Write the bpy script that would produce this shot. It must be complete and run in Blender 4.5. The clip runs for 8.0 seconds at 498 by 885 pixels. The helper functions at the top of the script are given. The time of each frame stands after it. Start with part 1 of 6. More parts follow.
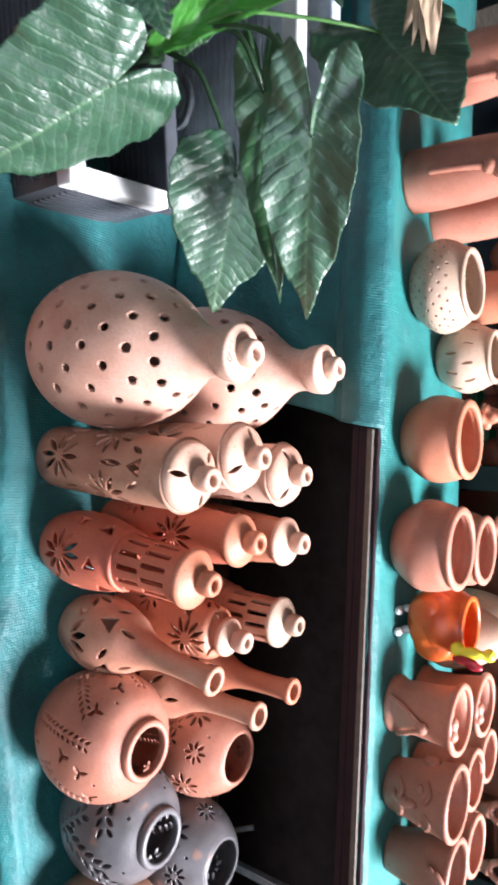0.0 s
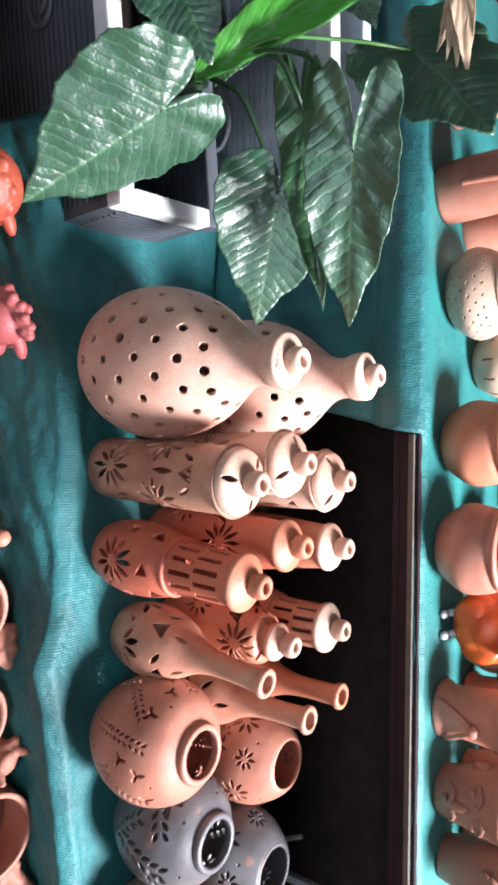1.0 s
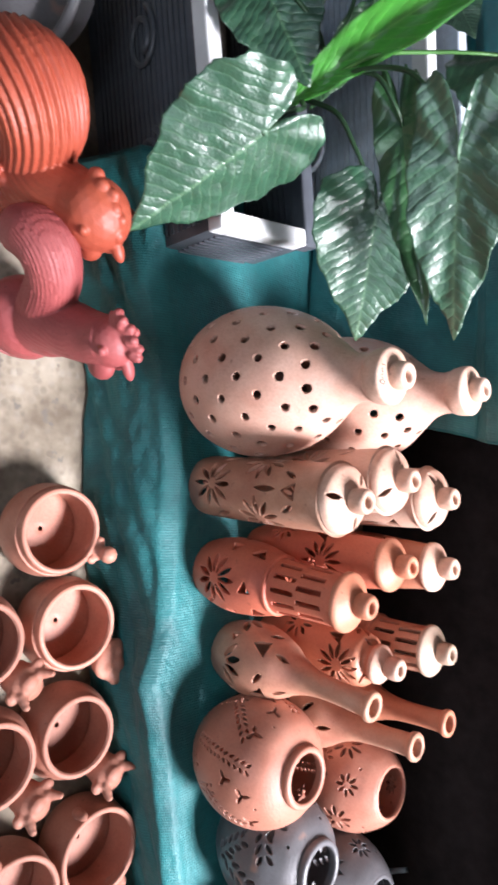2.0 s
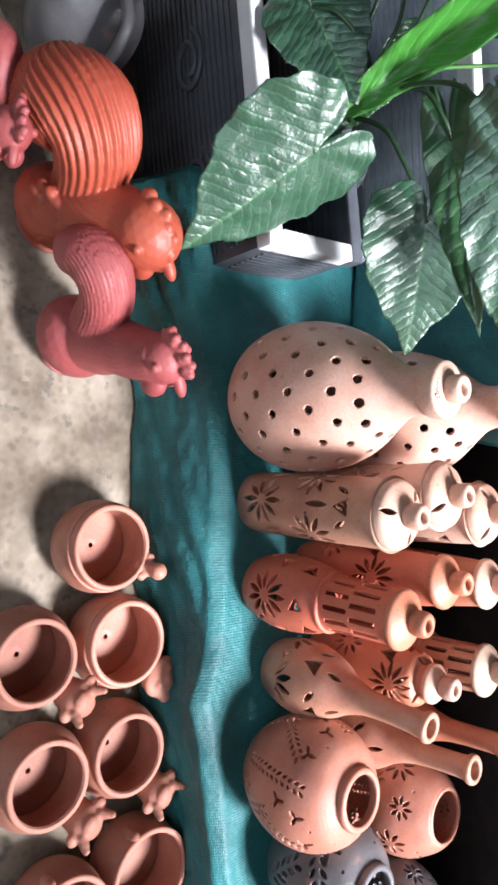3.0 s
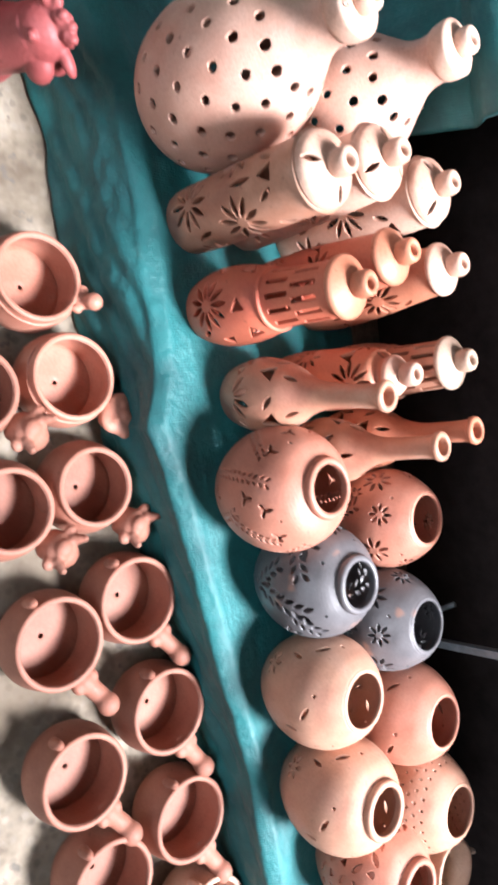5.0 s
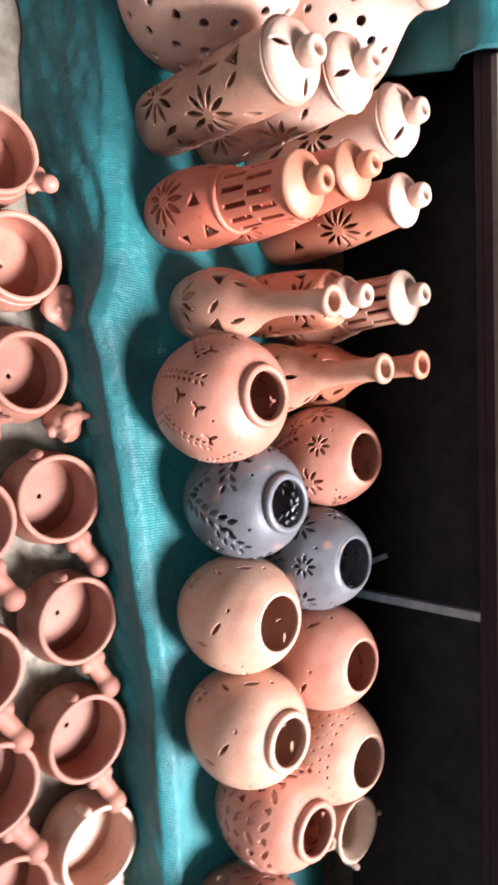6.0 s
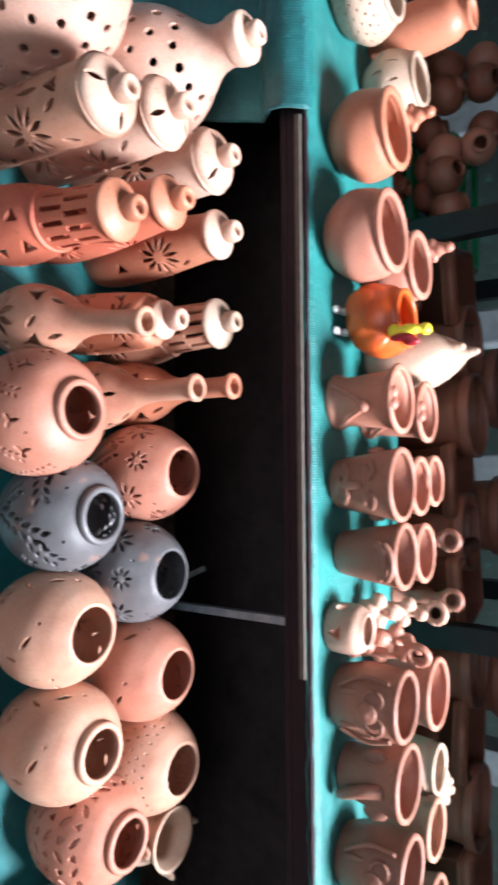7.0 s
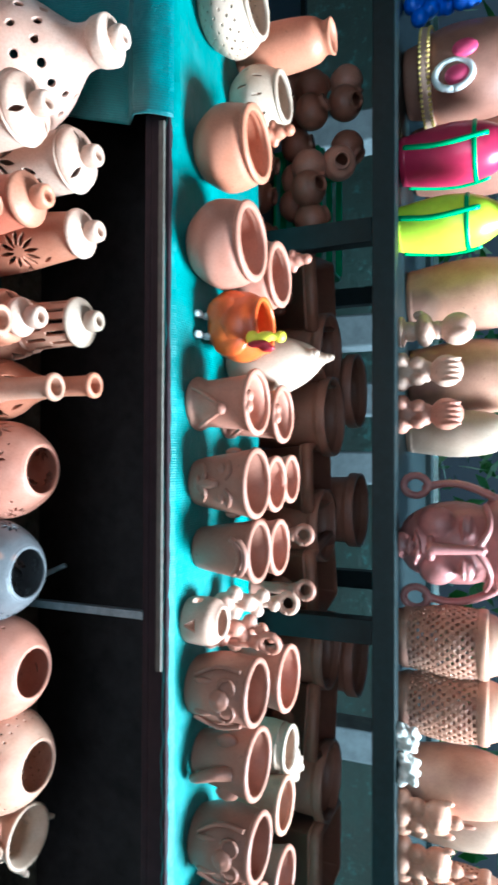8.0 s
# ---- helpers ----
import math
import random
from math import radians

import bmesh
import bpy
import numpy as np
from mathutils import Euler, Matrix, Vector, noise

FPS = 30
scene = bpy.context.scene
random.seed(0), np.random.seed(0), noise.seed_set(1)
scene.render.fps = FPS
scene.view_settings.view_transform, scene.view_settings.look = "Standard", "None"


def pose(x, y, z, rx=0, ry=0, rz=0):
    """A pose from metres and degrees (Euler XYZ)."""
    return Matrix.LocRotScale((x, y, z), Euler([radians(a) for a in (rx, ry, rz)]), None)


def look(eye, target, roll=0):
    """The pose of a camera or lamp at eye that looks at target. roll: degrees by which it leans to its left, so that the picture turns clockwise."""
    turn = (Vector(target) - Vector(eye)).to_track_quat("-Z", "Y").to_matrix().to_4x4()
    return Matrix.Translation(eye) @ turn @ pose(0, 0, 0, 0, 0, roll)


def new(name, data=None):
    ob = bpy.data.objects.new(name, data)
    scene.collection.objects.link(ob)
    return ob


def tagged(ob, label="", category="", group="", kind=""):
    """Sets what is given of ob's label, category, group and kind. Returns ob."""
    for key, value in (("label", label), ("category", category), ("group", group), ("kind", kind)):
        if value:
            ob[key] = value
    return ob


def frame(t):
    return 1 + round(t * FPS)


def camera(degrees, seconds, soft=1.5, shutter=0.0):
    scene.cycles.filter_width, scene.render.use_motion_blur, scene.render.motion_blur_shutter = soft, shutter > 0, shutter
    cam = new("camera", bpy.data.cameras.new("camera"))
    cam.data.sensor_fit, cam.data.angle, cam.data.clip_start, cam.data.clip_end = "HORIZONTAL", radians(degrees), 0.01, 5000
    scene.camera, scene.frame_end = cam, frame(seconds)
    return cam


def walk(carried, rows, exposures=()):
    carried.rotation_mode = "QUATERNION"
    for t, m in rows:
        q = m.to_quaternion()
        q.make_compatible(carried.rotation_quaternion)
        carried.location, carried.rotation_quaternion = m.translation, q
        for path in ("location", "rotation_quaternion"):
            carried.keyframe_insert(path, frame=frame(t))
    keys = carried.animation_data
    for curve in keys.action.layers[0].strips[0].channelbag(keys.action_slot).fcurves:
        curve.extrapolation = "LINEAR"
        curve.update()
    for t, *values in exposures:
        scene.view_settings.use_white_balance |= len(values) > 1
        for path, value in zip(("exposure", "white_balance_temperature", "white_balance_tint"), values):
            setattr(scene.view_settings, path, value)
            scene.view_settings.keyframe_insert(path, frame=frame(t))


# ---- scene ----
cam = camera(41.6, 8.0, 2.9, 0.5)
PATH = [
    (0, (0.051, 0.107, 1.011), (0.014, 1.722, -0.169), 91.8),
    (0.5, (0.065, 0.082, 1.001), (-0.06, 1.658, -0.225), 90.2),
    (1, (0.072, 0.067, 0.999), (-0.023, 1.637, -0.236), 89.3),
    (1.5, (0.085, 0.056, 0.991), (0.006, 1.566, -0.319), 88.2),
    (2, (0.077, 0.046, 0.973), (-0.075, 1.455, -0.438), 86.9),
    (2.2, (0.074, 0.043, 0.967), (-0.082, 1.432, -0.463), 87.0),
    (3.3, (0.087, 0.021, 0.947), (-0.114, 1.354, -0.53), 84.3),
    (3.5, (0.102, 0.036, 0.953), (-0.043, 1.353, -0.545), 84.8),
    (4, (0.192, 0.038, 0.952), (0.178, 1.393, -0.519), 86.2),
    (4.5, (0.272, 0.071, 0.95), (0.373, 1.393, -0.547), 85.4),
    (5.8, (0.518, 0.169, 0.972), (0.546, 1.521, -0.502), 87.7),
    (6, (0.542, 0.162, 0.971), (0.562, 1.554, -0.465), 89.7),
    (6.2, (0.56, 0.164, 0.974), (0.46, 1.587, -0.427), 87.2),
    (6.5, (0.572, 0.163, 1.002), (0.432, 1.674, -0.301), 86.9),
    (7, (0.565, 0.159, 1.039), (0.5, 1.84, -0.044), 88.4),
    (7.5, (0.556, 0.148, 1.06), (0.514, 1.935, 0.163), 88.4),
    (8, (0.55, 0.145, 1.091), (0.515, 1.991, 0.321), 89.8),
]
# stops and white balance: the picture turns cooler and greener once the rack's daylight comes in
BALANCE = [
    (0, 0, 6380, 10), (3.5, -0.03, 6380, 10), (4, -0.05, 6380, 10), (4.5, 0.2, 6400, 9), (6, 0, 6300, 8), (6.5, -0.12, 6300, 7),
    (7, -0.24, 6150, 5), (7.2, -0.24, 5900, 2), (7.3, -0.12, 5550, -8), (7.5, -0.1, 5050, -22), (8, 0.0, 5000, -17),
]
walk(cam, [(t, look(eye, target, roll)) for t, eye, target, roll in PATH], BALANCE)

# ---- world and lights ----
world = bpy.data.worlds.new("sky_world")
scene.world = world
world.use_nodes = True
wn, wl = world.node_tree.nodes, world.node_tree.links
sky = wn.new("ShaderNodeTexSky")
sky.sky_type, sky.sun_disc, sky.sun_elevation, sky.sun_rotation = "NISHITA", False, radians(48), radians(60)
wl.new(sky.outputs[0], wn["Background"].inputs[0])
wn["Background"].inputs[1].default_value = 0.12


def area(name, eye, target, sx, sy, watts, colour):
    d = bpy.data.lights.new(name, "AREA")
    d.shape, d.size, d.size_y, d.energy, d.color = "RECTANGLE", sx, sy, watts, colour
    ob = new(name, d)
    ob.matrix_world = look(eye, target)
    return ob


# unseen area lamps added as daylight: above the roof opening, and at the open front
area("daylight_roof_opening", (2.0, 1.5, 3.45), (0.4, 0.85, 0.3), 1.0, 1.0, 705, (0.95, 0.93, 1.0))
area("daylight_open_front", (0.5, -1.9, 1.7), (0.4, 0.8, 0.3), 1.9, 1.0, 29, (0.86, 0.92, 1.0))


# ---- materials ----
def nodes_of(name):
    m = bpy.data.materials.new(name)
    m.use_nodes = True
    nt = m.node_tree
    return m, nt.nodes, nt.links, nt.nodes["Principled BSDF"]


def tex_noise(n, l, coord, scale, detail=4.0, rough=0.6):
    t = n.new("ShaderNodeTexNoise")
    t.inputs["Scale"].default_value, t.inputs["Detail"].default_value, t.inputs["Roughness"].default_value = scale, detail, rough
    l.new(coord, t.inputs["Vector"])
    return t.outputs["Fac"]


def ramp(n, l, fac, stops):
    r = n.new("ShaderNodeValToRGB")
    el = r.color_ramp.elements
    while len(el) < len(stops):
        el.new(0.5)
    for e, (p, c) in zip(el, stops):
        e.position, e.color = p, (*c, 1) if len(c) == 3 else c
    l.new(fac, r.inputs[0])
    return r.outputs[0]


def mix(n, l, fac, a, b, mode="MIX"):
    m = n.new("ShaderNodeMix")
    m.data_type, m.blend_type = "RGBA", mode
    for sock, v in ((m.inputs[0], fac), (m.inputs[6], a), (m.inputs[7], b)):
        if isinstance(v, (int, float)):
            sock.default_value = v
        elif isinstance(v, tuple):
            sock.default_value = (*v, 1)
        else:
            l.new(v, sock)
    return m.outputs[2]


def bump(n, l, height, strength, dist, normal=None):
    b = n.new("ShaderNodeBump")
    b.inputs["Strength"].default_value, b.inputs["Distance"].default_value = strength, dist
    l.new(height, b.inputs["Height"])
    if normal is not None:
        l.new(normal, b.inputs["Normal"])
    return b.outputs[0]


def clay(name, base, dark, pale, stain=None, stain_lo=0.55, rough=0.5, stain_scale=7.5):
    """Fired clay: tone clouds, wheel rings, fine grit, and smoke stains where given."""
    m, n, l, p = nodes_of(name)
    base, dark, pale = ((c[0] * 0.95, c[1] * 1.0, c[2] * 1.12) for c in (base, dark, pale))
    tc = n.new("ShaderNodeTexCoord").outputs["Object"]
    info = n.new("ShaderNodeObjectInfo").outputs["Random"]
    big = tex_noise(n, l, tc, 9, 3)
    col = ramp(n, l, big, [(0.28, dark), (0.5, base), (0.74, pale)])
    fine = tex_noise(n, l, tc, 240, 3, 0.7)
    col = mix(n, l, 0.35, col, ramp(n, l, fine, [(0.3, (0.55, 0.5, 0.48)), (0.6, (1, 1, 1))]), "MULTIPLY")
    if stain:
        sm = tex_noise(n, l, tc, stain_scale, 2)
        col = mix(n, l, ramp(n, l, sm, [(stain_lo, (0, 0, 0)), (stain_lo + 0.1, (1, 1, 1))]), col, stain)
    blush = tex_noise(n, l, tc, 4.2, 2, 0.5)
    col = mix(n, l, ramp(n, l, blush, [(0.42, (0, 0, 0)), (0.66, (0.55, 0.55, 0.55))]), col, tuple(dark))
    speck = tex_noise(n, l, tc, 75, 2)
    col = mix(n, l, ramp(n, l, speck, [(0.7, (0, 0, 0)), (0.75, (0.5, 0.5, 0.5))]), col, tuple(c * 0.45 for c in dark))
    hv = n.new("ShaderNodeHueSaturation")
    mr = n.new("ShaderNodeMapRange")
    mr.inputs["To Min"].default_value, mr.inputs["To Max"].default_value = 0.88, 1.1
    l.new(info, mr.inputs[0])
    l.new(mr.outputs[0], hv.inputs["Value"])
    l.new(col, hv.inputs["Color"])
    l.new(hv.outputs[0], p.inputs["Base Color"])
    p.inputs["Roughness"].default_value = rough
    p.inputs["Specular IOR Level"].default_value = 0.5
    wv = n.new("ShaderNodeTexWave")
    wv.bands_direction, wv.wave_profile = "Z", "SIN"
    wv.inputs["Scale"].default_value, wv.inputs["Distortion"].default_value, wv.inputs["Detail"].default_value = 95, 1.6, 2
    l.new(tc, wv.inputs["Vector"])
    b1 = bump(n, l, wv.outputs["Fac"], 0.045, 0.001)
    l.new(bump(n, l, fine, 0.3, 0.0012, b1), p.inputs["Normal"])
    return m


CLAY = clay("clay_pink_buff", (0.5, 0.202, 0.124), (0.38, 0.132, 0.076), (0.59, 0.3, 0.2))
CLAY_TAN = clay("clay_tan", (0.54, 0.29, 0.178), (0.41, 0.18, 0.108), (0.61, 0.385, 0.265), (0.3, 0.15, 0.1), 0.62)
CLAY_BUFF = clay("clay_buff", (0.63, 0.38, 0.255), (0.5, 0.24, 0.15), (0.68, 0.47, 0.345), (0.34, 0.16, 0.1), 0.6)
CLAY_JUG = clay("clay_pale_jug", (0.58, 0.33, 0.225), (0.5, 0.23, 0.148), (0.63, 0.41, 0.31), (0.38, 0.31, 0.3), 0.62)
CLAY_SMOKED = clay("clay_smoked_tan", (0.53, 0.255, 0.148), (0.37, 0.145, 0.086), (0.64, 0.41, 0.28), (0.13, 0.088, 0.07), 0.54)
CLAY_RED = clay("clay_red", (0.54, 0.14, 0.07), (0.46, 0.1, 0.055), (0.58, 0.18, 0.1), None, 0.6, 0.55)
CLAY_ORANGE = clay("clay_orange", (0.51, 0.185, 0.095), (0.44, 0.14, 0.07), (0.56, 0.24, 0.14))
CLAY_BROWN = clay("clay_brown", (0.36, 0.15, 0.092), (0.26, 0.1, 0.06), (0.43, 0.205, 0.13))
CLAY_GREY = clay("clay_black_fired", (0.15, 0.138, 0.13), (0.09, 0.083, 0.079), (0.23, 0.213, 0.2), (0.46, 0.24, 0.17), 0.64, 0.38, 17)
CLAY_CREAM = clay("clay_cream", (0.5, 0.335, 0.22), (0.41, 0.25, 0.16), (0.55, 0.4, 0.29), (0.32, 0.22, 0.165), 0.6)
CLAY_BUST = clay("clay_rose_bust", (0.42, 0.16, 0.13), (0.34, 0.12, 0.1), (0.46, 0.2, 0.17), None, 0.6, 0.4)
CLAY_BOWL = clay("clay_brown_pink", (0.36, 0.14, 0.084), (0.27, 0.098, 0.058), (0.42, 0.2, 0.128), None, 0.6, 0.66)
CLAY_DARK = clay("clay_dark_brown", (0.3, 0.1, 0.055), (0.2, 0.068, 0.038), (0.35, 0.135, 0.08))
PAINT_RED = clay("red_oxide_paint", (0.34, 0.07, 0.06), (0.25, 0.045, 0.042), (0.4, 0.11, 0.095), None, 0.6, 0.55)
PAINT_ORANGE = clay("orange_oxide_paint", (0.42, 0.075, 0.034), (0.33, 0.055, 0.028), (0.47, 0.105, 0.048), None, 0.6, 0.5)
PAINT_HEN = clay("bright_orange_paint", (0.68, 0.12, 0.02), (0.6, 0.06, 0.012), (0.75, 0.24, 0.03), None, 0.6, 0.35)


def plain(name, colour, rough=0.5, metal=0.0, var=0.12, scale=30, bmp=0.15, spec=0.5):
    m, n, l, p = nodes_of(name)
    tc = n.new("ShaderNodeTexCoord").outputs["Object"]
    f = tex_noise(n, l, tc, scale, 5, 0.65)
    lo, hi = tuple(c * (1 - var) for c in colour), tuple(min(1, c * (1 + var)) for c in colour)
    l.new(ramp(n, l, f, [(0.3, lo), (0.7, hi)]), p.inputs["Base Color"])
    p.inputs["Roughness"].default_value, p.inputs["Metallic"].default_value = rough, metal
    p.inputs["Specular IOR Level"].default_value = spec
    l.new(bump(n, l, f, bmp, 0.002), p.inputs["Normal"])
    return m


PAINT_YELLOW = plain("yellow_green_paint", (0.62, 0.78, 0.04), 0.35)
PAINT_MAGENTA = plain("crimson_paint", (0.42, 0.02, 0.07), 0.3)
PAINT_GREEN = plain("green_paint", (0.01, 0.3, 0.1), 0.4)
PAINT_LEMON = plain("lemon_paint", (0.85, 0.72, 0.05), 0.4)
PAINT_WHITE = plain("white_paint", (0.78, 0.76, 0.74), 0.5)
CHALK = plain("chalky_white_clay", (0.5, 0.475, 0.44), 0.7, 0, 0.35, 60, 0.5)
PAINT_BLUE = plain("blue_paint", (0.02, 0.12, 0.7), 0.35)
PAINT_MAROON = plain("dark_red_paint", (0.3, 0.01, 0.02), 0.4)
PAINT_PINK = plain("pink_paint", (0.62, 0.06, 0.16), 0.4)
GOLD = plain("gold_braid", (0.7, 0.5, 0.15), 0.45, 0.3)
STEEL_DARK = plain("dark_painted_steel", (0.005, 0.01, 0.011), 0.5, 0.0, 0.4, 45, 0.4, 0.28)
STEEL_LEG = plain("grey_painted_steel", (0.2, 0.24, 0.26), 0.5, 0.2, 0.3, 60)
WOOD_DARK = plain("dark_stained_wood", (0.015, 0.006, 0.009), 0.75, 0, 0.35, 25, 0.35, 0.25)
LATH = plain("bare_wood_lath", (0.09, 0.074, 0.06), 0.7, 0, 0.25, 60, 0.3)
DIRT = plain("dark_packed_ground", (0.03, 0.026, 0.025), 0.9, 0, 0.4, 12, 0.5)
# brick coloured near-black: the shade under the table is in it
BACK_BRICK = plain("shade_dark_brick", (0.034, 0.023, 0.021), 0.95, 0, 0.35, 20, 0.4, 0.3)
# grey tone of the blocks that imitate pale daylight gaps
BLOCK = plain("grey_block", (0.1, 0.12, 0.13), 0.9, 0, 0.3, 15, 0.4)
ROOF = plain("roof_sheet", (0.3, 0.3, 0.3), 0.7, 0.0, 0.2, 5)
WALL = plain("plastered_wall", (0.32, 0.3, 0.28), 0.85, 0, 0.2, 4, 0.3)
INK = plain("pencil_marks", (0.12, 0.08, 0.07), 0.8)
PLANTER_WHITE = plain("white_planter_rim", (0.72, 0.72, 0.72), 0.45, 0, 0.1, 20)
PLANTER_GREY = plain("grey_planter_shell", (0.075, 0.082, 0.095), 0.36, 0, 0.25, 25)
PLANTER_BLUE = plain("blue_grey_planter_shell", (0.46, 0.52, 0.58), 0.4, 0, 0.2, 25)
SOIL = plain("potting_soil", (0.03, 0.022, 0.016), 0.95, 0, 0.5, 60, 0.8)
STEM_DARK = plain("dark_green_stem", (0.02, 0.05, 0.022), 0.4, 0, 0.3, 30)
STEM = plain("green_stem", (0.06, 0.16, 0.04), 0.45, 0, 0.3, 30)
BRACT = plain("dry_bract", (0.42, 0.3, 0.2), 0.7, 0, 0.3, 30)


def concrete_material():
    m, n, l, p = nodes_of("worn_concrete")
    tc = n.new("ShaderNodeTexCoord").outputs["Object"]
    col = ramp(n, l, tex_noise(n, l, tc, 5, 6, 0.65), [(0.3, (0.115, 0.09, 0.066)), (0.5, (0.285, 0.24, 0.18)), (0.7, (0.43, 0.375, 0.3))])
    v = n.new("ShaderNodeTexVoronoi")
    v.inputs["Scale"].default_value = 55
    l.new(tc, v.inputs["Vector"])
    col = mix(n, l, 0.4, col, ramp(n, l, v.outputs["Distance"], [(0.1, (0.45, 0.42, 0.4)), (0.35, (1, 1, 1))]), "MULTIPLY")
    pb = n.new("ShaderNodeTexVoronoi")
    pb.inputs["Scale"].default_value = 62
    l.new(tc, pb.inputs["Vector"])
    stone = ramp(n, l, pb.outputs["Color"], [(0.2, (0.09, 0.075, 0.06)), (0.55, (0.2, 0.175, 0.145)), (0.85, (0.36, 0.32, 0.265))])
    col = mix(n, l, ramp(n, l, pb.outputs["Distance"], [(0.25, (0.45, 0.45, 0.45)), (0.5, (0, 0, 0))]), col, stone)
    sp = tex_noise(n, l, tc, 38, 2)
    col = mix(n, l, ramp(n, l, sp, [(0.69, (0, 0, 0)), (0.76, (0.35, 0.35, 0.35))]), col, (0.32, 0.285, 0.24))
    br = tex_noise(n, l, tc, 3.1, 5, 0.7)
    col = mix(n, l, ramp(n, l, br, [(0.45, (0, 0, 0)), (0.6, (0.75, 0.75, 0.75))]), col, (0.1, 0.072, 0.046))
    dk = tex_noise(n, l, tc, 24, 3)
    col = mix(n, l, ramp(n, l, dk, [(0.62, (0, 0, 0)), (0.68, (0.8, 0.8, 0.8))]), col, (0.12, 0.105, 0.09))
    l.new(col, p.inputs["Base Color"])
    p.inputs["Roughness"].default_value = 0.85
    b = bump(n, l, tex_noise(n, l, tc, 60, 6, 0.7), 0.5, 0.004)
    l.new(b, p.inputs["Normal"])
    return m


CONCRETE = concrete_material()


def net_material(name, base, dark, ribs):
    """Woven shade net: fine ribs along one way, thin threads across, sun-faded clouds."""
    m, n, l, p = nodes_of(name)
    tc = n.new("ShaderNodeTexCoord").outputs["UV"]
    cloud = tex_noise(n, l, tc, 5, 6, 0.7)
    col = ramp(n, l, cloud, [(0.3, dark), (0.68, base)])
    dust = tex_noise(n, l, tc, 16, 5, 0.75)
    col = mix(n, l, ramp(n, l, dust, [(0.56, (0, 0, 0)), (0.8, (0.5, 0.5, 0.5))]), col, (0.09, 0.27, 0.27))
    w = n.new("ShaderNodeTexWave")
    w.bands_direction = "X"
    w.inputs["Scale"].default_value, w.inputs["Distortion"].default_value, w.inputs["Detail"].default_value = ribs, 0.6, 1
    l.new(tc, w.inputs["Vector"])
    w2 = n.new("ShaderNodeTexWave")
    w2.bands_direction = "Y"
    w2.inputs["Scale"].default_value, w2.inputs["Distortion"].default_value = ribs * 1.6, 0.4
    l.new(tc, w2.inputs["Vector"])
    thr = mix(n, l, 0.4, w.outputs["Color"], w2.outputs["Color"])
    col = mix(n, l, 0.45, col, ramp(n, l, thr, [(0.15, (0.35, 0.4, 0.4)), (0.6, (1, 1, 1))]), "MULTIPLY")
    l.new(col, p.inputs["Base Color"])
    p.inputs["Roughness"].default_value = 0.55
    p.inputs["Sheen Weight"].default_value = 0.08
    rum = bump(n, l, tex_noise(n, l, tc, 18, 5, 0.65), 0.55, 0.013)
    l.new(bump(n, l, thr, 0.4, 0.0012, rum), p.inputs["Normal"])
    return m


NET = net_material("green_shade_net", (0.011, 0.215, 0.2), (0.005, 0.1, 0.096), 75)
NET_BENCH = net_material("faded_blue_green_net", (0.014, 0.19, 0.195), (0.004, 0.058, 0.064), 75)
# near-black copy of the net: the gloom behind the rack is in its colour
NET_DIMMED = net_material("dimmed_green_net", (0.003, 0.02, 0.016), (0.002, 0.01, 0.008), 75)


def leaf_material(name, base, pale):
    m, n, l, p = nodes_of(name)
    uv = n.new("ShaderNodeTexCoord").outputs["UV"]
    sx = n.new("ShaderNodeSeparateXYZ")
    l.new(uv, sx.inputs[0])
    ab = n.new("ShaderNodeMath")
    ab.operation = "ABSOLUTE"
    l.new(sx.outputs[1], ab.inputs[0])
    ma = n.new("ShaderNodeMath")
    ma.operation = "MULTIPLY_ADD"
    ma.inputs[1].default_value = -0.74
    l.new(ab.outputs[0], ma.inputs[0])
    wob = n.new("ShaderNodeMath")
    wob.operation = "MULTIPLY_ADD"
    wob.inputs[1].default_value = 0.09
    l.new(tex_noise(n, l, uv, 5, 2), wob.inputs[0])
    l.new(sx.outputs[0], wob.inputs[2])
    l.new(wob.outputs[0], ma.inputs[2])
    sn = n.new("ShaderNodeMath")
    sn.operation = "PINGPONG"
    sn.inputs[1].default_value = 0.04
    l.new(ma.outputs[0], sn.inputs[0])
    vein = ramp(n, l, sn.outputs[0], [(0.0, (0.45, 0.45, 0.45)), (0.012, (0, 0, 0))])
    rib = ramp(n, l, ab.outputs[0], [(0.0, (1, 1, 1)), (0.02, (0, 0, 0))])
    both = mix(n, l, 1.0, vein, rib, "LIGHTEN")
    tone = ramp(n, l, tex_noise(n, l, uv, 9, 5), [(0.3, tuple(c * 0.7 for c in base)), (0.7, tuple(c * 1.25 for c in base))])
    fac = n.new("ShaderNodeMath")
    fac.operation = "MULTIPLY"
    fac.inputs[1].default_value = 0.4
    l.new(both, fac.inputs[0])
    l.new(mix(n, l, fac.outputs[0], tone, pale), p.inputs["Base Color"])
    p.inputs["Roughness"].default_value = 0.42
    p.inputs["Specular IOR Level"].default_value = 1.0
    p.inputs["Coat Weight"].default_value, p.inputs["Coat Roughness"].default_value = 0.25, 0.3
    b1 = bump(n, l, tex_noise(n, l, uv, 40, 3), 0.12, 0.003)
    b2 = bump(n, l, ramp(n, l, sn.outputs[0], [(0.0, (0, 0, 0)), (0.014, (0.75, 0.75, 0.75)), (0.04, (1, 1, 1))]), 0.28, 0.004, b1)
    l.new(bump(n, l, tex_noise(n, l, uv, 10, 3), 0.25, 0.01, b2), p.inputs["Normal"])
    return m


